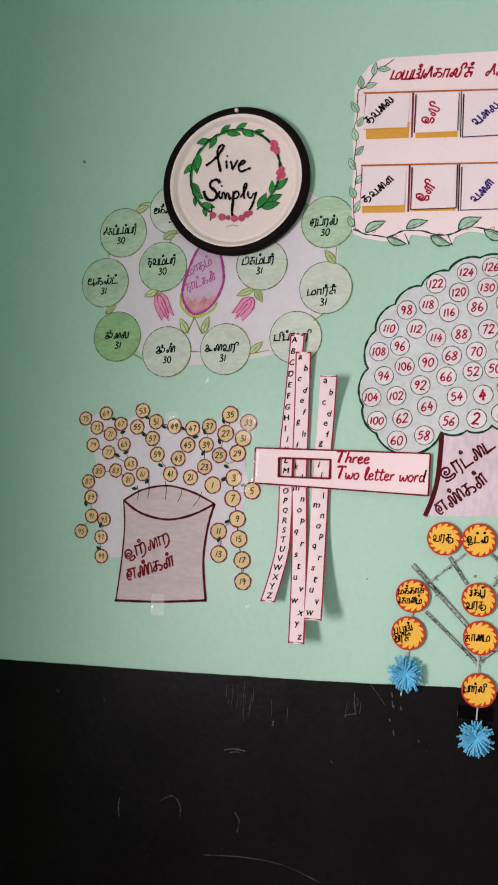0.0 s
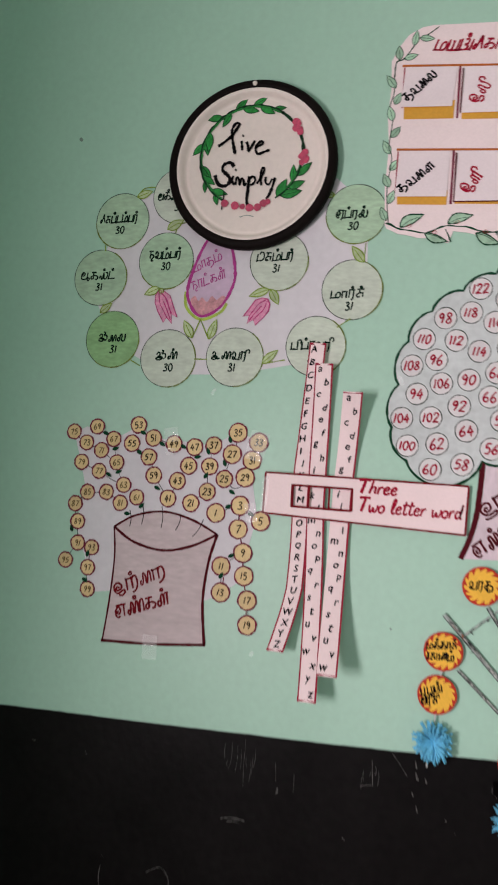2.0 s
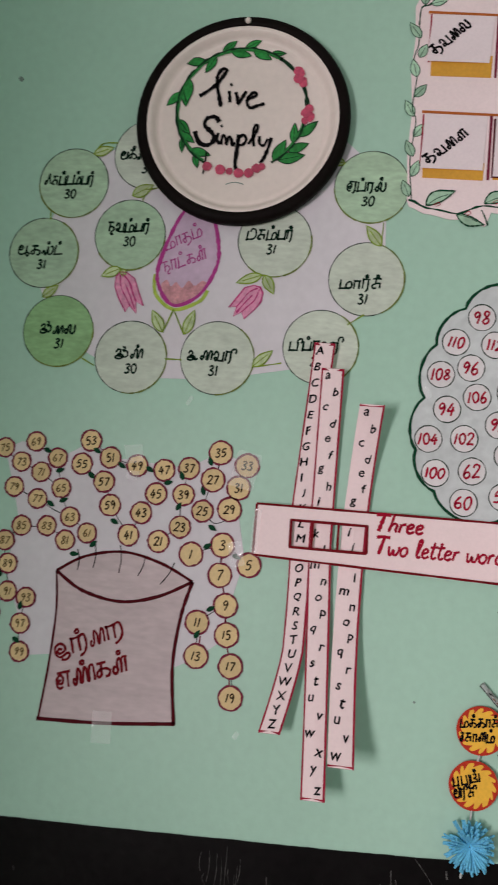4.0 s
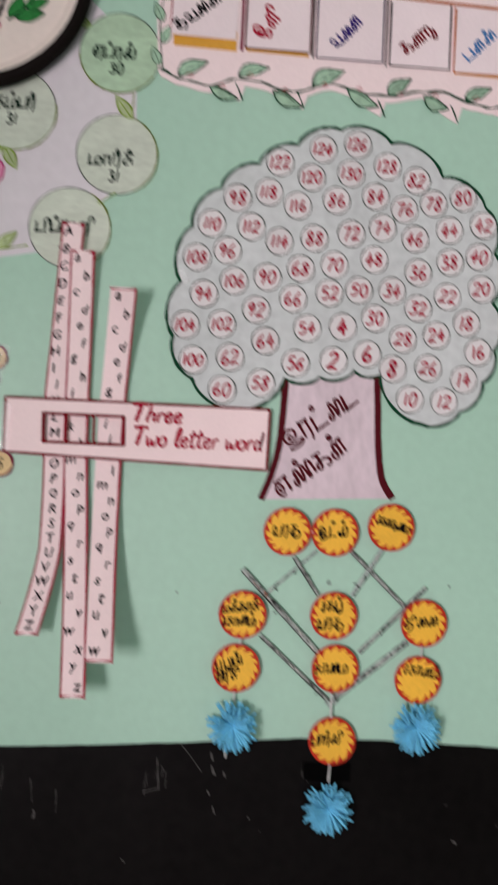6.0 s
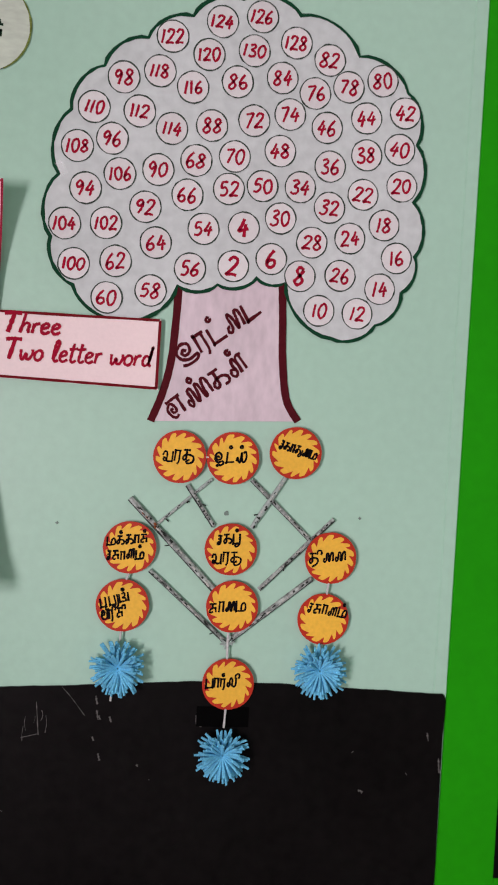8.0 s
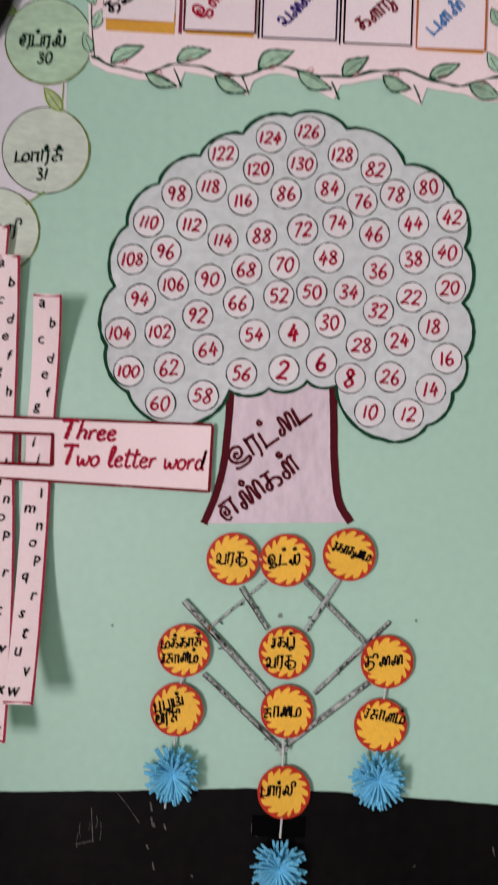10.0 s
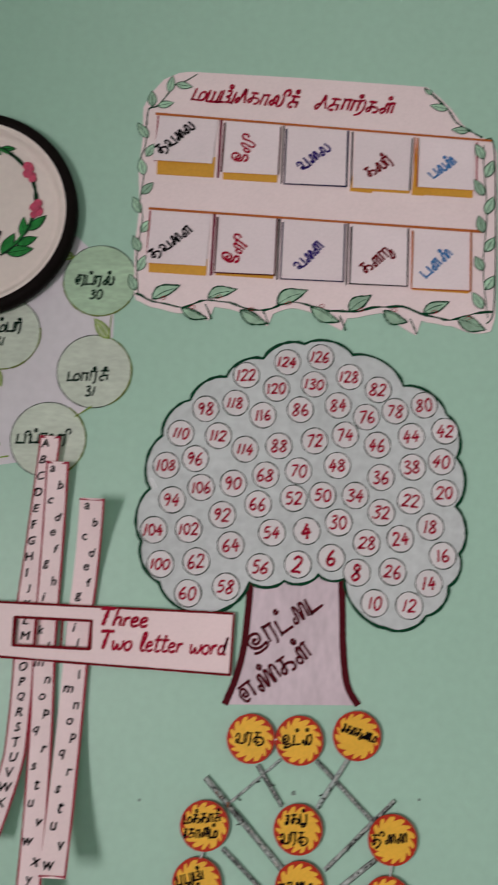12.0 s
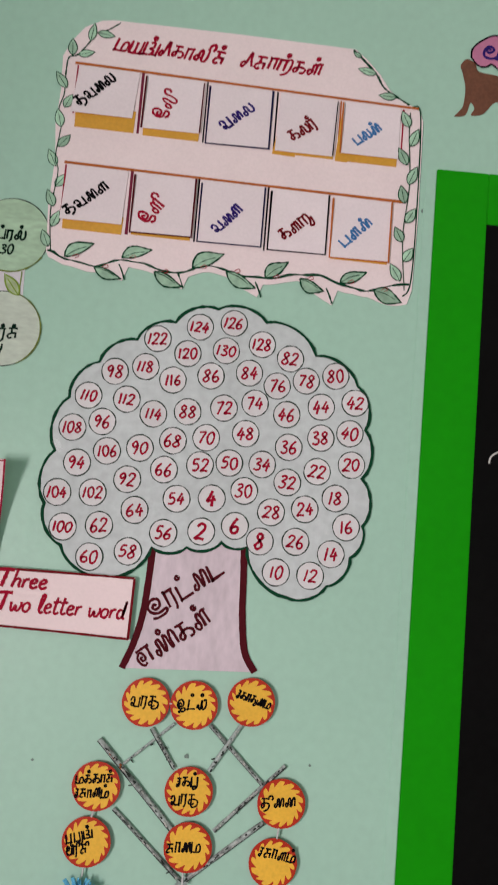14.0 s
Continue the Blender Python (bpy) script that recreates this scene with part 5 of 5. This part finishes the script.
for n, x, z in (
    (44, 0.699, 1.767), (42, 0.753, 1.778), (108, 0.308, 1.701), (96, 0.354, 1.714), (106, 0.366, 1.668),
    (90, 0.417, 1.677), (68, 0.468, 1.693), (70, 0.520, 1.702), (48, 0.582, 1.714), (36, 0.652, 1.698),
    (38, 0.702, 1.717), (40, 0.748, 1.728), (94, 0.321, 1.646), (92, 0.402, 1.626), (66, 0.458, 1.646),
    (52, 0.514, 1.658), (50, 0.560, 1.665), (34, 0.612, 1.667), (32, 0.654, 1.642), (22, 0.700, 1.663),
    (20, 0.754, 1.678), (104, 0.295, 1.597),
):
    number_disc(tree, n, x, z)
for n, x, z in (
    (102, 0.350, 1.601), (64, 0.418, 1.579), (54, 0.482, 1.602), (4, 0.537, 1.607), (30, 0.587, 1.623),
    (28, 0.632, 1.593), (24, 0.685, 1.602), (18, 0.732, 1.623), (16, 0.752, 1.579), (100, 0.309, 1.544),
    (62, 0.365, 1.551), (56, 0.466, 1.547), (2, 0.525, 1.554), (6, 0.577, 1.567), (8, 0.618, 1.546),
    (26, 0.674, 1.550), (14, 0.731, 1.535), (10, 0.647, 1.500), (12, 0.701, 1.499), (60, 0.355, 1.501),
    (58, 0.414, 1.514),
):
    number_disc(tree, n, x, z)


# ---- millet names: discs, straws and wool pompoms ----
def millet_disc(lines, x, z, tilt=0.0):
    ob = thing("millet_label", "round amber paper label with red sunburst edge and black writing", "paper label", "millet labels")
    r = 0.0365
    cutout("red_disc", circle(x, z, r, 36, 0.0003), 0.010, M_SUNRED, ob, 0.0015)
    cutout("amber_sun", circle(x, z, r * 0.91, 36, 0.0002), 0.0105, M_SUN, ob, 0.0004)
    bm = bmesh.new()
    for i in range(14):
        a = math.tau * (i + random.uniform(-0.15, 0.15)) / 14 + tilt
        tip = random.uniform(0.66, 0.76)
        sheet(bm, [(x + q * r * math.cos(a + w), z + q * r * math.sin(a + w)) for q, w in ((0.94, -0.2), (0.86, -0.06), (tip, 0.22), (0.86, 0.15), (0.94, 0.2))], 0.0108, 0.0002)
    part("sunburst_teeth", bm, M_SUNRED, ob)
    for word, u0, w0, u1, w1, tall in lines:
        tamil("lettering", word, (x + u0 / 1000, z + w0 / 1000), (x + u1 / 1000, z + w1 / 1000), tall / 1000, 0.0110, M_INK, ob, 0.0026, 0.1)
    cutout("backing", circle(x, z, r * 0.4, 14), 0.0086, M_SUNRED, ob, 0.0085)


# word, base line from the middle of the label and letter height, in millimetres
for lines, x, z, tilt in (((("வரகு", -23.6, -6.2, 19.2, -5.2, 14.5),), 0.464, 1.289, 0.3),
                          ((("ஓட்ஸ்", -25.3, -6.8, 18.0, -3.6, 15),), 0.5375, 1.29, 0.1),
                          ((("ேகாதுைம", -24.2, 6.1, 27.6, -7.0, 11),), 0.6245, 1.301, -1.5),
                          ((("மக்காச்", -30.8, 2.9, 24.1, 7.9, 12), ("ேசாளம்", -30.3, -18.2, 19.6, -13.5, 12),), 0.401, 1.161, 0.0),
                          ((("ேகழ்", -19.2, 6.3, 12.3, 10.1, 13), ("வரகு", -25.8, -19.6, 14.7, -16.5, 13.5),), 0.5407, 1.163, 0.2),
                          ((("திைன", -30.2, -7.6, 20.7, -1.2, 13),), 0.6817, 1.1555, 0.0),
                          ((("புழுங்", -28.7, -4.2, 8.5, 7.7, 12.5), ("அரிசி", -26.8, -20.8, 5.1, -13.7, 11.5),), 0.3945, 1.08, 0.6),
                          ((("சாைம", -31.3, -8.8, 18.6, -4.7, 13.5),), 0.5463, 1.0825, 0.0),
                          ((("ேசாளம்", -23.3, 10.0, 31.5, 3.8, 12.5),), 0.6757, 1.0685, -0.8),
                          ((("பார்லி", -30.9, -6.0, 14.6, -2.6, 13),), 0.546, 0.9725, 0.2)):
    millet_disc(lines, x, z, tilt)


def straw(a, b, r, mat, bow=0.0):
    ob = thing("straw", "thin grey-green painted straw taped to the wall", "straw", "straws between the labels")
    bm = bmesh.new()
    r *= 1.4
    rod(bm, (a[0], -r - 0.0005, a[1]), (b[0], -r - 0.0005, b[1]), r, 8, bow)
    part("stem", bm, mat, ob)
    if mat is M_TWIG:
        # a thinner, darker green rod along the lower edge
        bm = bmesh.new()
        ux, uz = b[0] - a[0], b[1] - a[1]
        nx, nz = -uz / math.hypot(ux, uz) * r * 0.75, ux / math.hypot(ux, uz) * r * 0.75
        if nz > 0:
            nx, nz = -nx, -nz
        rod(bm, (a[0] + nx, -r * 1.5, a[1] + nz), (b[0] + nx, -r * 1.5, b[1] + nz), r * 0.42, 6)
        part("dark_edge", bm, M_STRAWDARK, ob, "dark green lower edge")
    bm = bmesh.new()
    rnd2 = random.Random(int(a[0] * 1e4))
    for k in range(4):
        t = rnd2.uniform(0.1, 0.98)
        x, z = a[0] + (b[0] - a[0]) * t, a[1] + (b[1] - a[1]) * t
        rod(bm, (x, -r, z), (x + rnd2.gauss(0, 0.005), -r - 0.002, z - rnd2.uniform(0.001, 0.007)), 0.0009, 5)
    part("bristles", bm, M_FLECK, ob)["kind"] = "stuff"
    for mat2, count, lo, hi in ((M_FLECK, 16, 0.02, 0.98), (M_CHALK, 12, 0.05, 0.95)) + (((M_RUST, 7, 0.15, 0.32),) if a[0] < 0.4 else ()):
        bm = bmesh.new()
        for k in range(count):
            t = rnd2.uniform(lo, hi)
            w = rnd2.uniform(0.01, 0.035)
            off = rnd2.uniform(-0.6, 0.6) * r
            x, z = a[0] + (b[0] - a[0]) * t, a[1] + (b[1] - a[1]) * t
            e = (a[0] + (b[0] - a[0]) * min(t + w, 1), a[1] + (b[1] - a[1]) * min(t + w, 1))
            rod(bm, (x + off, -2 * r - 0.0004, z), (e[0] + off, -2 * r - 0.0004, e[1]), r * rnd2.uniform(0.2, 0.42), 5)
        part("fleck", bm, mat2, ob)["kind"] = "stuff"


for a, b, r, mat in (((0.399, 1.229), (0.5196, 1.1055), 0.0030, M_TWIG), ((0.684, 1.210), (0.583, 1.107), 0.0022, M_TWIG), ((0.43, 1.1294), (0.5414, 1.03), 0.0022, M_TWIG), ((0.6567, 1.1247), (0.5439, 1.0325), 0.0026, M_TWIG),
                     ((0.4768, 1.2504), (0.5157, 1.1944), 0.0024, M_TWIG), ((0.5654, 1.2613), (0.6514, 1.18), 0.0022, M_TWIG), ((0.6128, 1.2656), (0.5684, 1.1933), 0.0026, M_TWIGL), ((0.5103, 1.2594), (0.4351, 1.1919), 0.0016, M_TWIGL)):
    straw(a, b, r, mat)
for pts in ([(0.401, 1.125), (0.3985, 1.116)], [(0.394, 1.044), (0.393, 1.03)], [(0.681, 1.12), (0.679, 1.104)], [(0.676, 1.033), (0.675, 1.02)], [(0.5425, 1.046), (0.543, 1.008)], [(0.5445, 0.937), (0.543, 0.91)], [(0.5, 1.29), (0.505, 1.29)], [(0.385, 0.958), (0.3835, 0.945)]):
    bm = bmesh.new()
    rod(bm, (pts[0][0], -0.009, pts[0][1]), (pts[1][0], -0.009, pts[1][1]), 0.0016, 6)
    tagged(part("thread", bm, M_THREAD), "short white thread holding a paper label", "thread", "threads")


knot = thing("thread_knot", "frayed grey knot tying the straws together", "knot")
bm = bmesh.new()
rnd = random.Random(8)
for i in range(12):
    a, l = rnd.uniform(0, math.tau), rnd.uniform(0.006, 0.013)
    rod(bm, (0.5425, -0.008, 1.0295), (0.5425 + l * math.cos(a), -0.008 - rnd.uniform(0, 0.004), 1.0295 + l * math.sin(a)), 0.0012, 5)
part("strands", bm, M_TWIGL, knot)["kind"] = "stuff"


def pompom(x, z, r, seed):
    ob = thing("wool_pompom", "sky blue wool pompom hanging from a paper label", "pompom", "wool pompoms")
    rnd3 = random.Random(seed)
    bm = bmesh.new()
    centre = Vector((x, -0.014, z))
    for i in range(126):
        a = math.tau * (i + rnd3.uniform(-0.5, 0.5)) / 42
        tier = (i % 3) / 2
        out = rnd3.uniform(0.05, 0.25) + tier * rnd3.uniform(0.35, 0.75)
        u = Vector((math.cos(a), -out, math.sin(a))).normalized()
        side = u.cross(Vector((0, 1, 0))).normalized()
        up = side.cross(u)
        l = r * rnd3.uniform(0.84, 1.06) * (1 - 0.18 * tier)
        sway, prev = rnd3.gauss(0, 0.12), None
        for k in range(5):
            t = 0.08 + 0.92 * k / 4
            p = centre + u * l * t + side * sway * l * t * t + Vector((0, 0, -0.05 * l * t * t))
            p.y = min(p.y - tier * 0.006, -0.005)
            w = (0.0013, 0.0019, 0.0021, 0.0022, 0.0016)[k]
            ring = [bm.verts.new(p + (side * math.cos(math.tau * j / 5) + up * math.sin(math.tau * j / 5)) * w) for j in range(5)]
            if prev:
                for j in range(5):
                    bm.faces.new((prev[j], prev[(j + 1) % 5], ring[(j + 1) % 5], ring[j]))
            prev = ring
        bm.faces.new(prev)
    part("yarn", bm, M_YARN, ob)["kind"] = "stuff"


pompom(0.3925, 0.9955, 0.040, 1)
pompom(0.673, 0.998, 0.040, 2)
pompom(0.5425, 0.875, 0.040, 3)
black_tape = boxed("black_tape", (0.504, -0.0036, 0.909), (0.578, -0.003, 0.938), M_BTAPE)
tagged(black_tape, "small black tape patch behind a thread", "tape")

# ---- round plate ----
plate = thing("round_plate", "round white plate with black rim, painted leaf wreath and lettering", "decorative plate")
PX, PZ, PR = -0.0438, 2.1055, 0.1798


def lathe(profile, n=72):
    bm = bmesh.new()
    rings = []
    for r, d in profile:
        if r < 1e-6:
            rings.append([bm.verts.new((PX, -d, PZ))])
        else:
            rings.append([bm.verts.new((PX + r * math.cos(math.tau * i / n), -d, PZ + r * math.sin(math.tau * i / n))) for i in range(n)])
    for a, b in zip(rings, rings[1:]):
        for i in range(n):
            j = (i + 1) % n
            if len(b) == 1:
                bm.faces.new((a[i], a[j], b[0]))
            else:
                bm.faces.new((a[i], a[j], b[j], b[i]))
    return bm


def smooth(ob):
    for p in ob.data.polygons:
        p.use_smooth = True
    return ob


smooth(part("rim", lathe([(0.156, 0.004), (PR - 0.005, 0.004), (PR - 0.001, 0.010), (PR, 0.022), (PR - 0.004, 0.0285), (PR - 0.012, 0.030), (0.1635, 0.0295), (0.161, 0.027), (0.159, 0.018)]), M_RIM, plate, "thick matt black rim"))
smooth(part("dish", lathe([(0.162, 0.0265), (0.158, 0.0272), (0.154, 0.0250), (0.150, 0.018), (0.146, 0.0122), (0.1415, 0.0108), (0.139, 0.0118), (0.1365, 0.0108), (0.08, 0.0105), (0.0, 0.0105)]), M_PLATE, plate, "white enamel dish"))
WX, WZ, WR, FACE = PX - 0.004, PZ + 0.021, 0.110, 0.0111


def on_wreath(a, r=WR):
    return WX + r * math.cos(radians(a)), WZ + r * math.sin(radians(a)) * 0.98


for first, last, r, pen, mat in ((56, 243, WR, 0.0060, M_WREATH), (-58, -8, 0.108, 0.0050, M_WREATH), (-6, 60, 0.110, 0.0055, M_WREATH)):
    line("wreath_stem", [on_wreath(a, r) for a in range(first, last, 4)], pen, FACE + 0.0019 if mat is M_WREATH else FACE + 0.0004, mat, plate, wobble=0.45)
line("stem_light", [on_wreath(a, WR - 0.0022) for a in range(58, 241, 4)], 0.0032, FACE + 0.0021, M_PLEAF, plate, wobble=0.7)
line("stem_light", [on_wreath(a, 0.1062) for a in range(-56, -9, 4)], 0.0026, FACE + 0.0021, M_PLEAF, plate, wobble=0.7)
rnd = random.Random(3)
# leaves along the wreath: angle, side of the stem (1 outer), direction of growth, length
for k, (a, way, grow, l) in enumerate(((112, 1, -1, 0.034), (104, -1, -1, 0.036), (92, 1, -1, 0.034), (84, -1, -1, 0.036), (68, 1, -1, 0.026), (128, 1, 1, 0.038), (118, -1, 1, 0.034), (150, -1, 1, 0.042), (158, -1, 1, 0.036), (164, 1, 1, 0.034),
                                       (190, -1, 1, 0.036), (203, -1, 1, 0.030), (208, 1, 1, 0.026), (222, -1, 1, 0.036), (228, 1, 1, 0.024), (-56, -1, 1, 0.042), (-52, 1, 1, 0.046), (-40, 1, 1, 0.036), (-32, -1, 1, 0.036), (-24, 1, 1, 0.040))):
    x, z = on_wreath(a, WR - 0.001 + way * 0.001)
    leaf(plate, x, z, a + grow * 90 - grow * way * rnd.uniform(20, 34), l, l * rnd.uniform(0.36, 0.44), M_PLEAF, FACE + 0.0008, M_WREATH, 0.0016, k % 2 == 0)
berries = [0]
for a, r in ((38, 0.0085), (35, 0.0075), (32, 0.009), (29, 0.0075), (26, 0.007), (2, 0.0075), (-2, 0.008), (-5, 0.009), (-9, 0.006), (244, 0.008), (256, 0.009), (264, 0.006), (272, 0.0085), (281, 0.0085), (288, 0.008), (293, 0.006)):
    x, z = on_wreath(a, 0.112 + random.uniform(-0.004, 0.004))
    berries[0] += 1
    cutout("berry", circle(x, z, r, 11, r * 0.12), FACE + 0.0022 + 0.00045 * (berries[0] % 4), M_BERRY, plate, 0.0004)


def brush(pts, w=0.0044):
    line("lettering", bend([(PX + x / 1000, PZ + z / 1000) for x, z in pts], 6), w * 1.25, FACE + 0.0018, M_INK, plate, wobble=0.3)


# "live Simply" brushed by hand
brush([(-78, 44), (-66, 52), (-50, 66), (-38, 84), (-36, 91), (-43, 92), (-50, 80), (-49, 62), (-44, 42), (-40, 26)], 0.005)
brush([(-28, 54), (-26, 42), (-25, 34)])
brush([(-27, 64), (-24, 66)], 0.004)
brush([(-17, 52), (-13, 42), (-11, 32), (-4, 44), (1, 54)])
brush([(3, 40), (12, 43), (19, 48), (14, 52), (6, 44), (4, 34), (10, 25), (22, 29), (34, 33)], 0.0042)
brush([(-40, -1), (-48, 8), (-62, 4), (-64, -8), (-52, -19), (-46, -30), (-54, -41), (-68, -40), (-76, -30), (-80, -18)], 0.0058)
brush([(-40, -20), (-41, -32), (-36, -40)], 0.0036)
brush([(-34, -40), (-32, -24), (-27, -28), (-25, -40), (-22, -27), (-17, -30), (-15, -41), (-10, -36)], 0.0036)
brush([(-5, -22), (-6, -48), (-7, -74), (-3, -84)], 0.0048)
brush([(-6, -30), (3, -22), (8, -31), (2, -40), (-6, -38)], 0.0036)
brush([(12, -38), (22, -22), (26, -8), (21, -6), (19, -22), (22, -42)], 0.0038)
brush([(30, -24), (31, -36), (38, -40), (44, -28)], 0.0036)
brush([(50, -26), (46, -44), (40, -62), (34, -70)], 0.0044)
brush([(-37, -9), (-34, -7)], 0.0045)
brush([(-57, -54), (-58, -76), (-60, -92)], 0.002)
line("smudge", bend([(PX - 0.02, PZ - 0.108), (PX - 0.005, PZ - 0.104), (PX + 0.01, PZ - 0.107)]), 0.0016, 0.0112, M_SMUDGE, plate)
nail = new("hook_knob", None)
tagged(nail, "small white plastic hook holding the plate", "hook")
smooth(part("knob", (lambda b: (bmesh.ops.create_uvsphere(b, u_segments=10, v_segments=8, radius=0.005, matrix=Matrix.Translation((PX - 0.003, -0.031, PZ + 0.168))), b)[1])(bmesh.new()), M_PLATE, nail))

# ---- cut-out by the blackboard ----
cut = thing("balloon_cutout", "brown printed card cut-out carrying a pink balloon shape", "wall cut-out")
cutout("brown_shape", bend([(0.886, 2.278), (0.895, 2.289), (0.901, 2.30), (0.903, 2.33), (0.897, 2.356), (0.893, 2.37), (0.903, 2.382), (0.917, 2.376), (0.924, 2.362), (0.95, 2.358), (0.99, 2.35), (1.02, 2.32), (1.01, 2.29), (0.985, 2.283), (0.975, 2.30), (0.955, 2.31), (0.935, 2.287), (0.915, 2.283), (0.92, 2.295), (0.913, 2.305), (0.905, 2.282), (0.886, 2.278)], 4)[:-1], 0.0014, M_BROWN, cut)
balloon = bend([(0.9100, 2.3850), (0.9110, 2.4000), (0.9240, 2.4150), (0.9470, 2.4280), (0.9700, 2.4240), (0.9870, 2.4130), (0.9940, 2.3910), (0.9890, 2.3710), (0.9720, 2.3630), (0.9570, 2.3680), (0.9450, 2.3760), (0.9370, 2.3710), (0.9230, 2.3710), (0.9100, 2.3850)], 5)[:-1]
ball = cutout("balloon", balloon, 0.0022, M_BALLOON, cut, 0.0006)
line("balloon_outline", balloon, 0.003, 0.0026, M_INK, ball, True)
tamil("lettering", "அ", (0.9280, 2.3870), (0.9540, 2.3830), 0.022, 0.0027, M_VIOLET, ball, 0.0046)

# ---- clear sticky tape ----
for x, z, w, h, a in ((-0.176, 1.538, 0.03, 0.03, 10), (-0.175, 1.503, 0.022, 0.014, 0), (-0.186, 1.098, 0.032, 0.05, 2), (0.036, 1.43, 0.012, 0.07, -2), (0.010, 1.525, 0.04, 0.06, -12), (0.006, 1.39, 0.022, 0.04, 15), (0.288, 1.67, 0.01, 0.02, 30), (0.03, 1.11, 0.008, 0.012, -30), (-0.092, 1.632, 0.007, 0.016, -25)):
    ca, sa = math.cos(radians(a)), math.sin(radians(a))
    bm, rows = bmesh.new(), []
    base = 0.0036 if z > 1.49 or z < 1.12 or x < 0.02 else 0.0180
    for i in range(9):
        v = i / 8 - 0.5
        rows.append([])
        for j in range(9):
            u = (j / 8 - 0.5) * (1 + 0.06 * math.sin(i * 2.1 + x * 40))
            px, pz = x + u * w * ca - v * h * sa, z + u * w * sa + v * h * ca
            rows[-1].append(bm.verts.new((px, -base - 0.0011 * (noise.noise((px * 90, pz * 90, 2)) + 0.6), pz)))
    for p, q in zip(rows, rows[1:]):
        for j in range(8):
            bm.faces.new((p[j], p[j + 1], q[j + 1], q[j]))
    patch = part("tape_patch", bm, M_TAPE)
    patch.visible_shadow = False
    tagged(patch, "small patch of clear sticky tape", "tape", "tape patches")
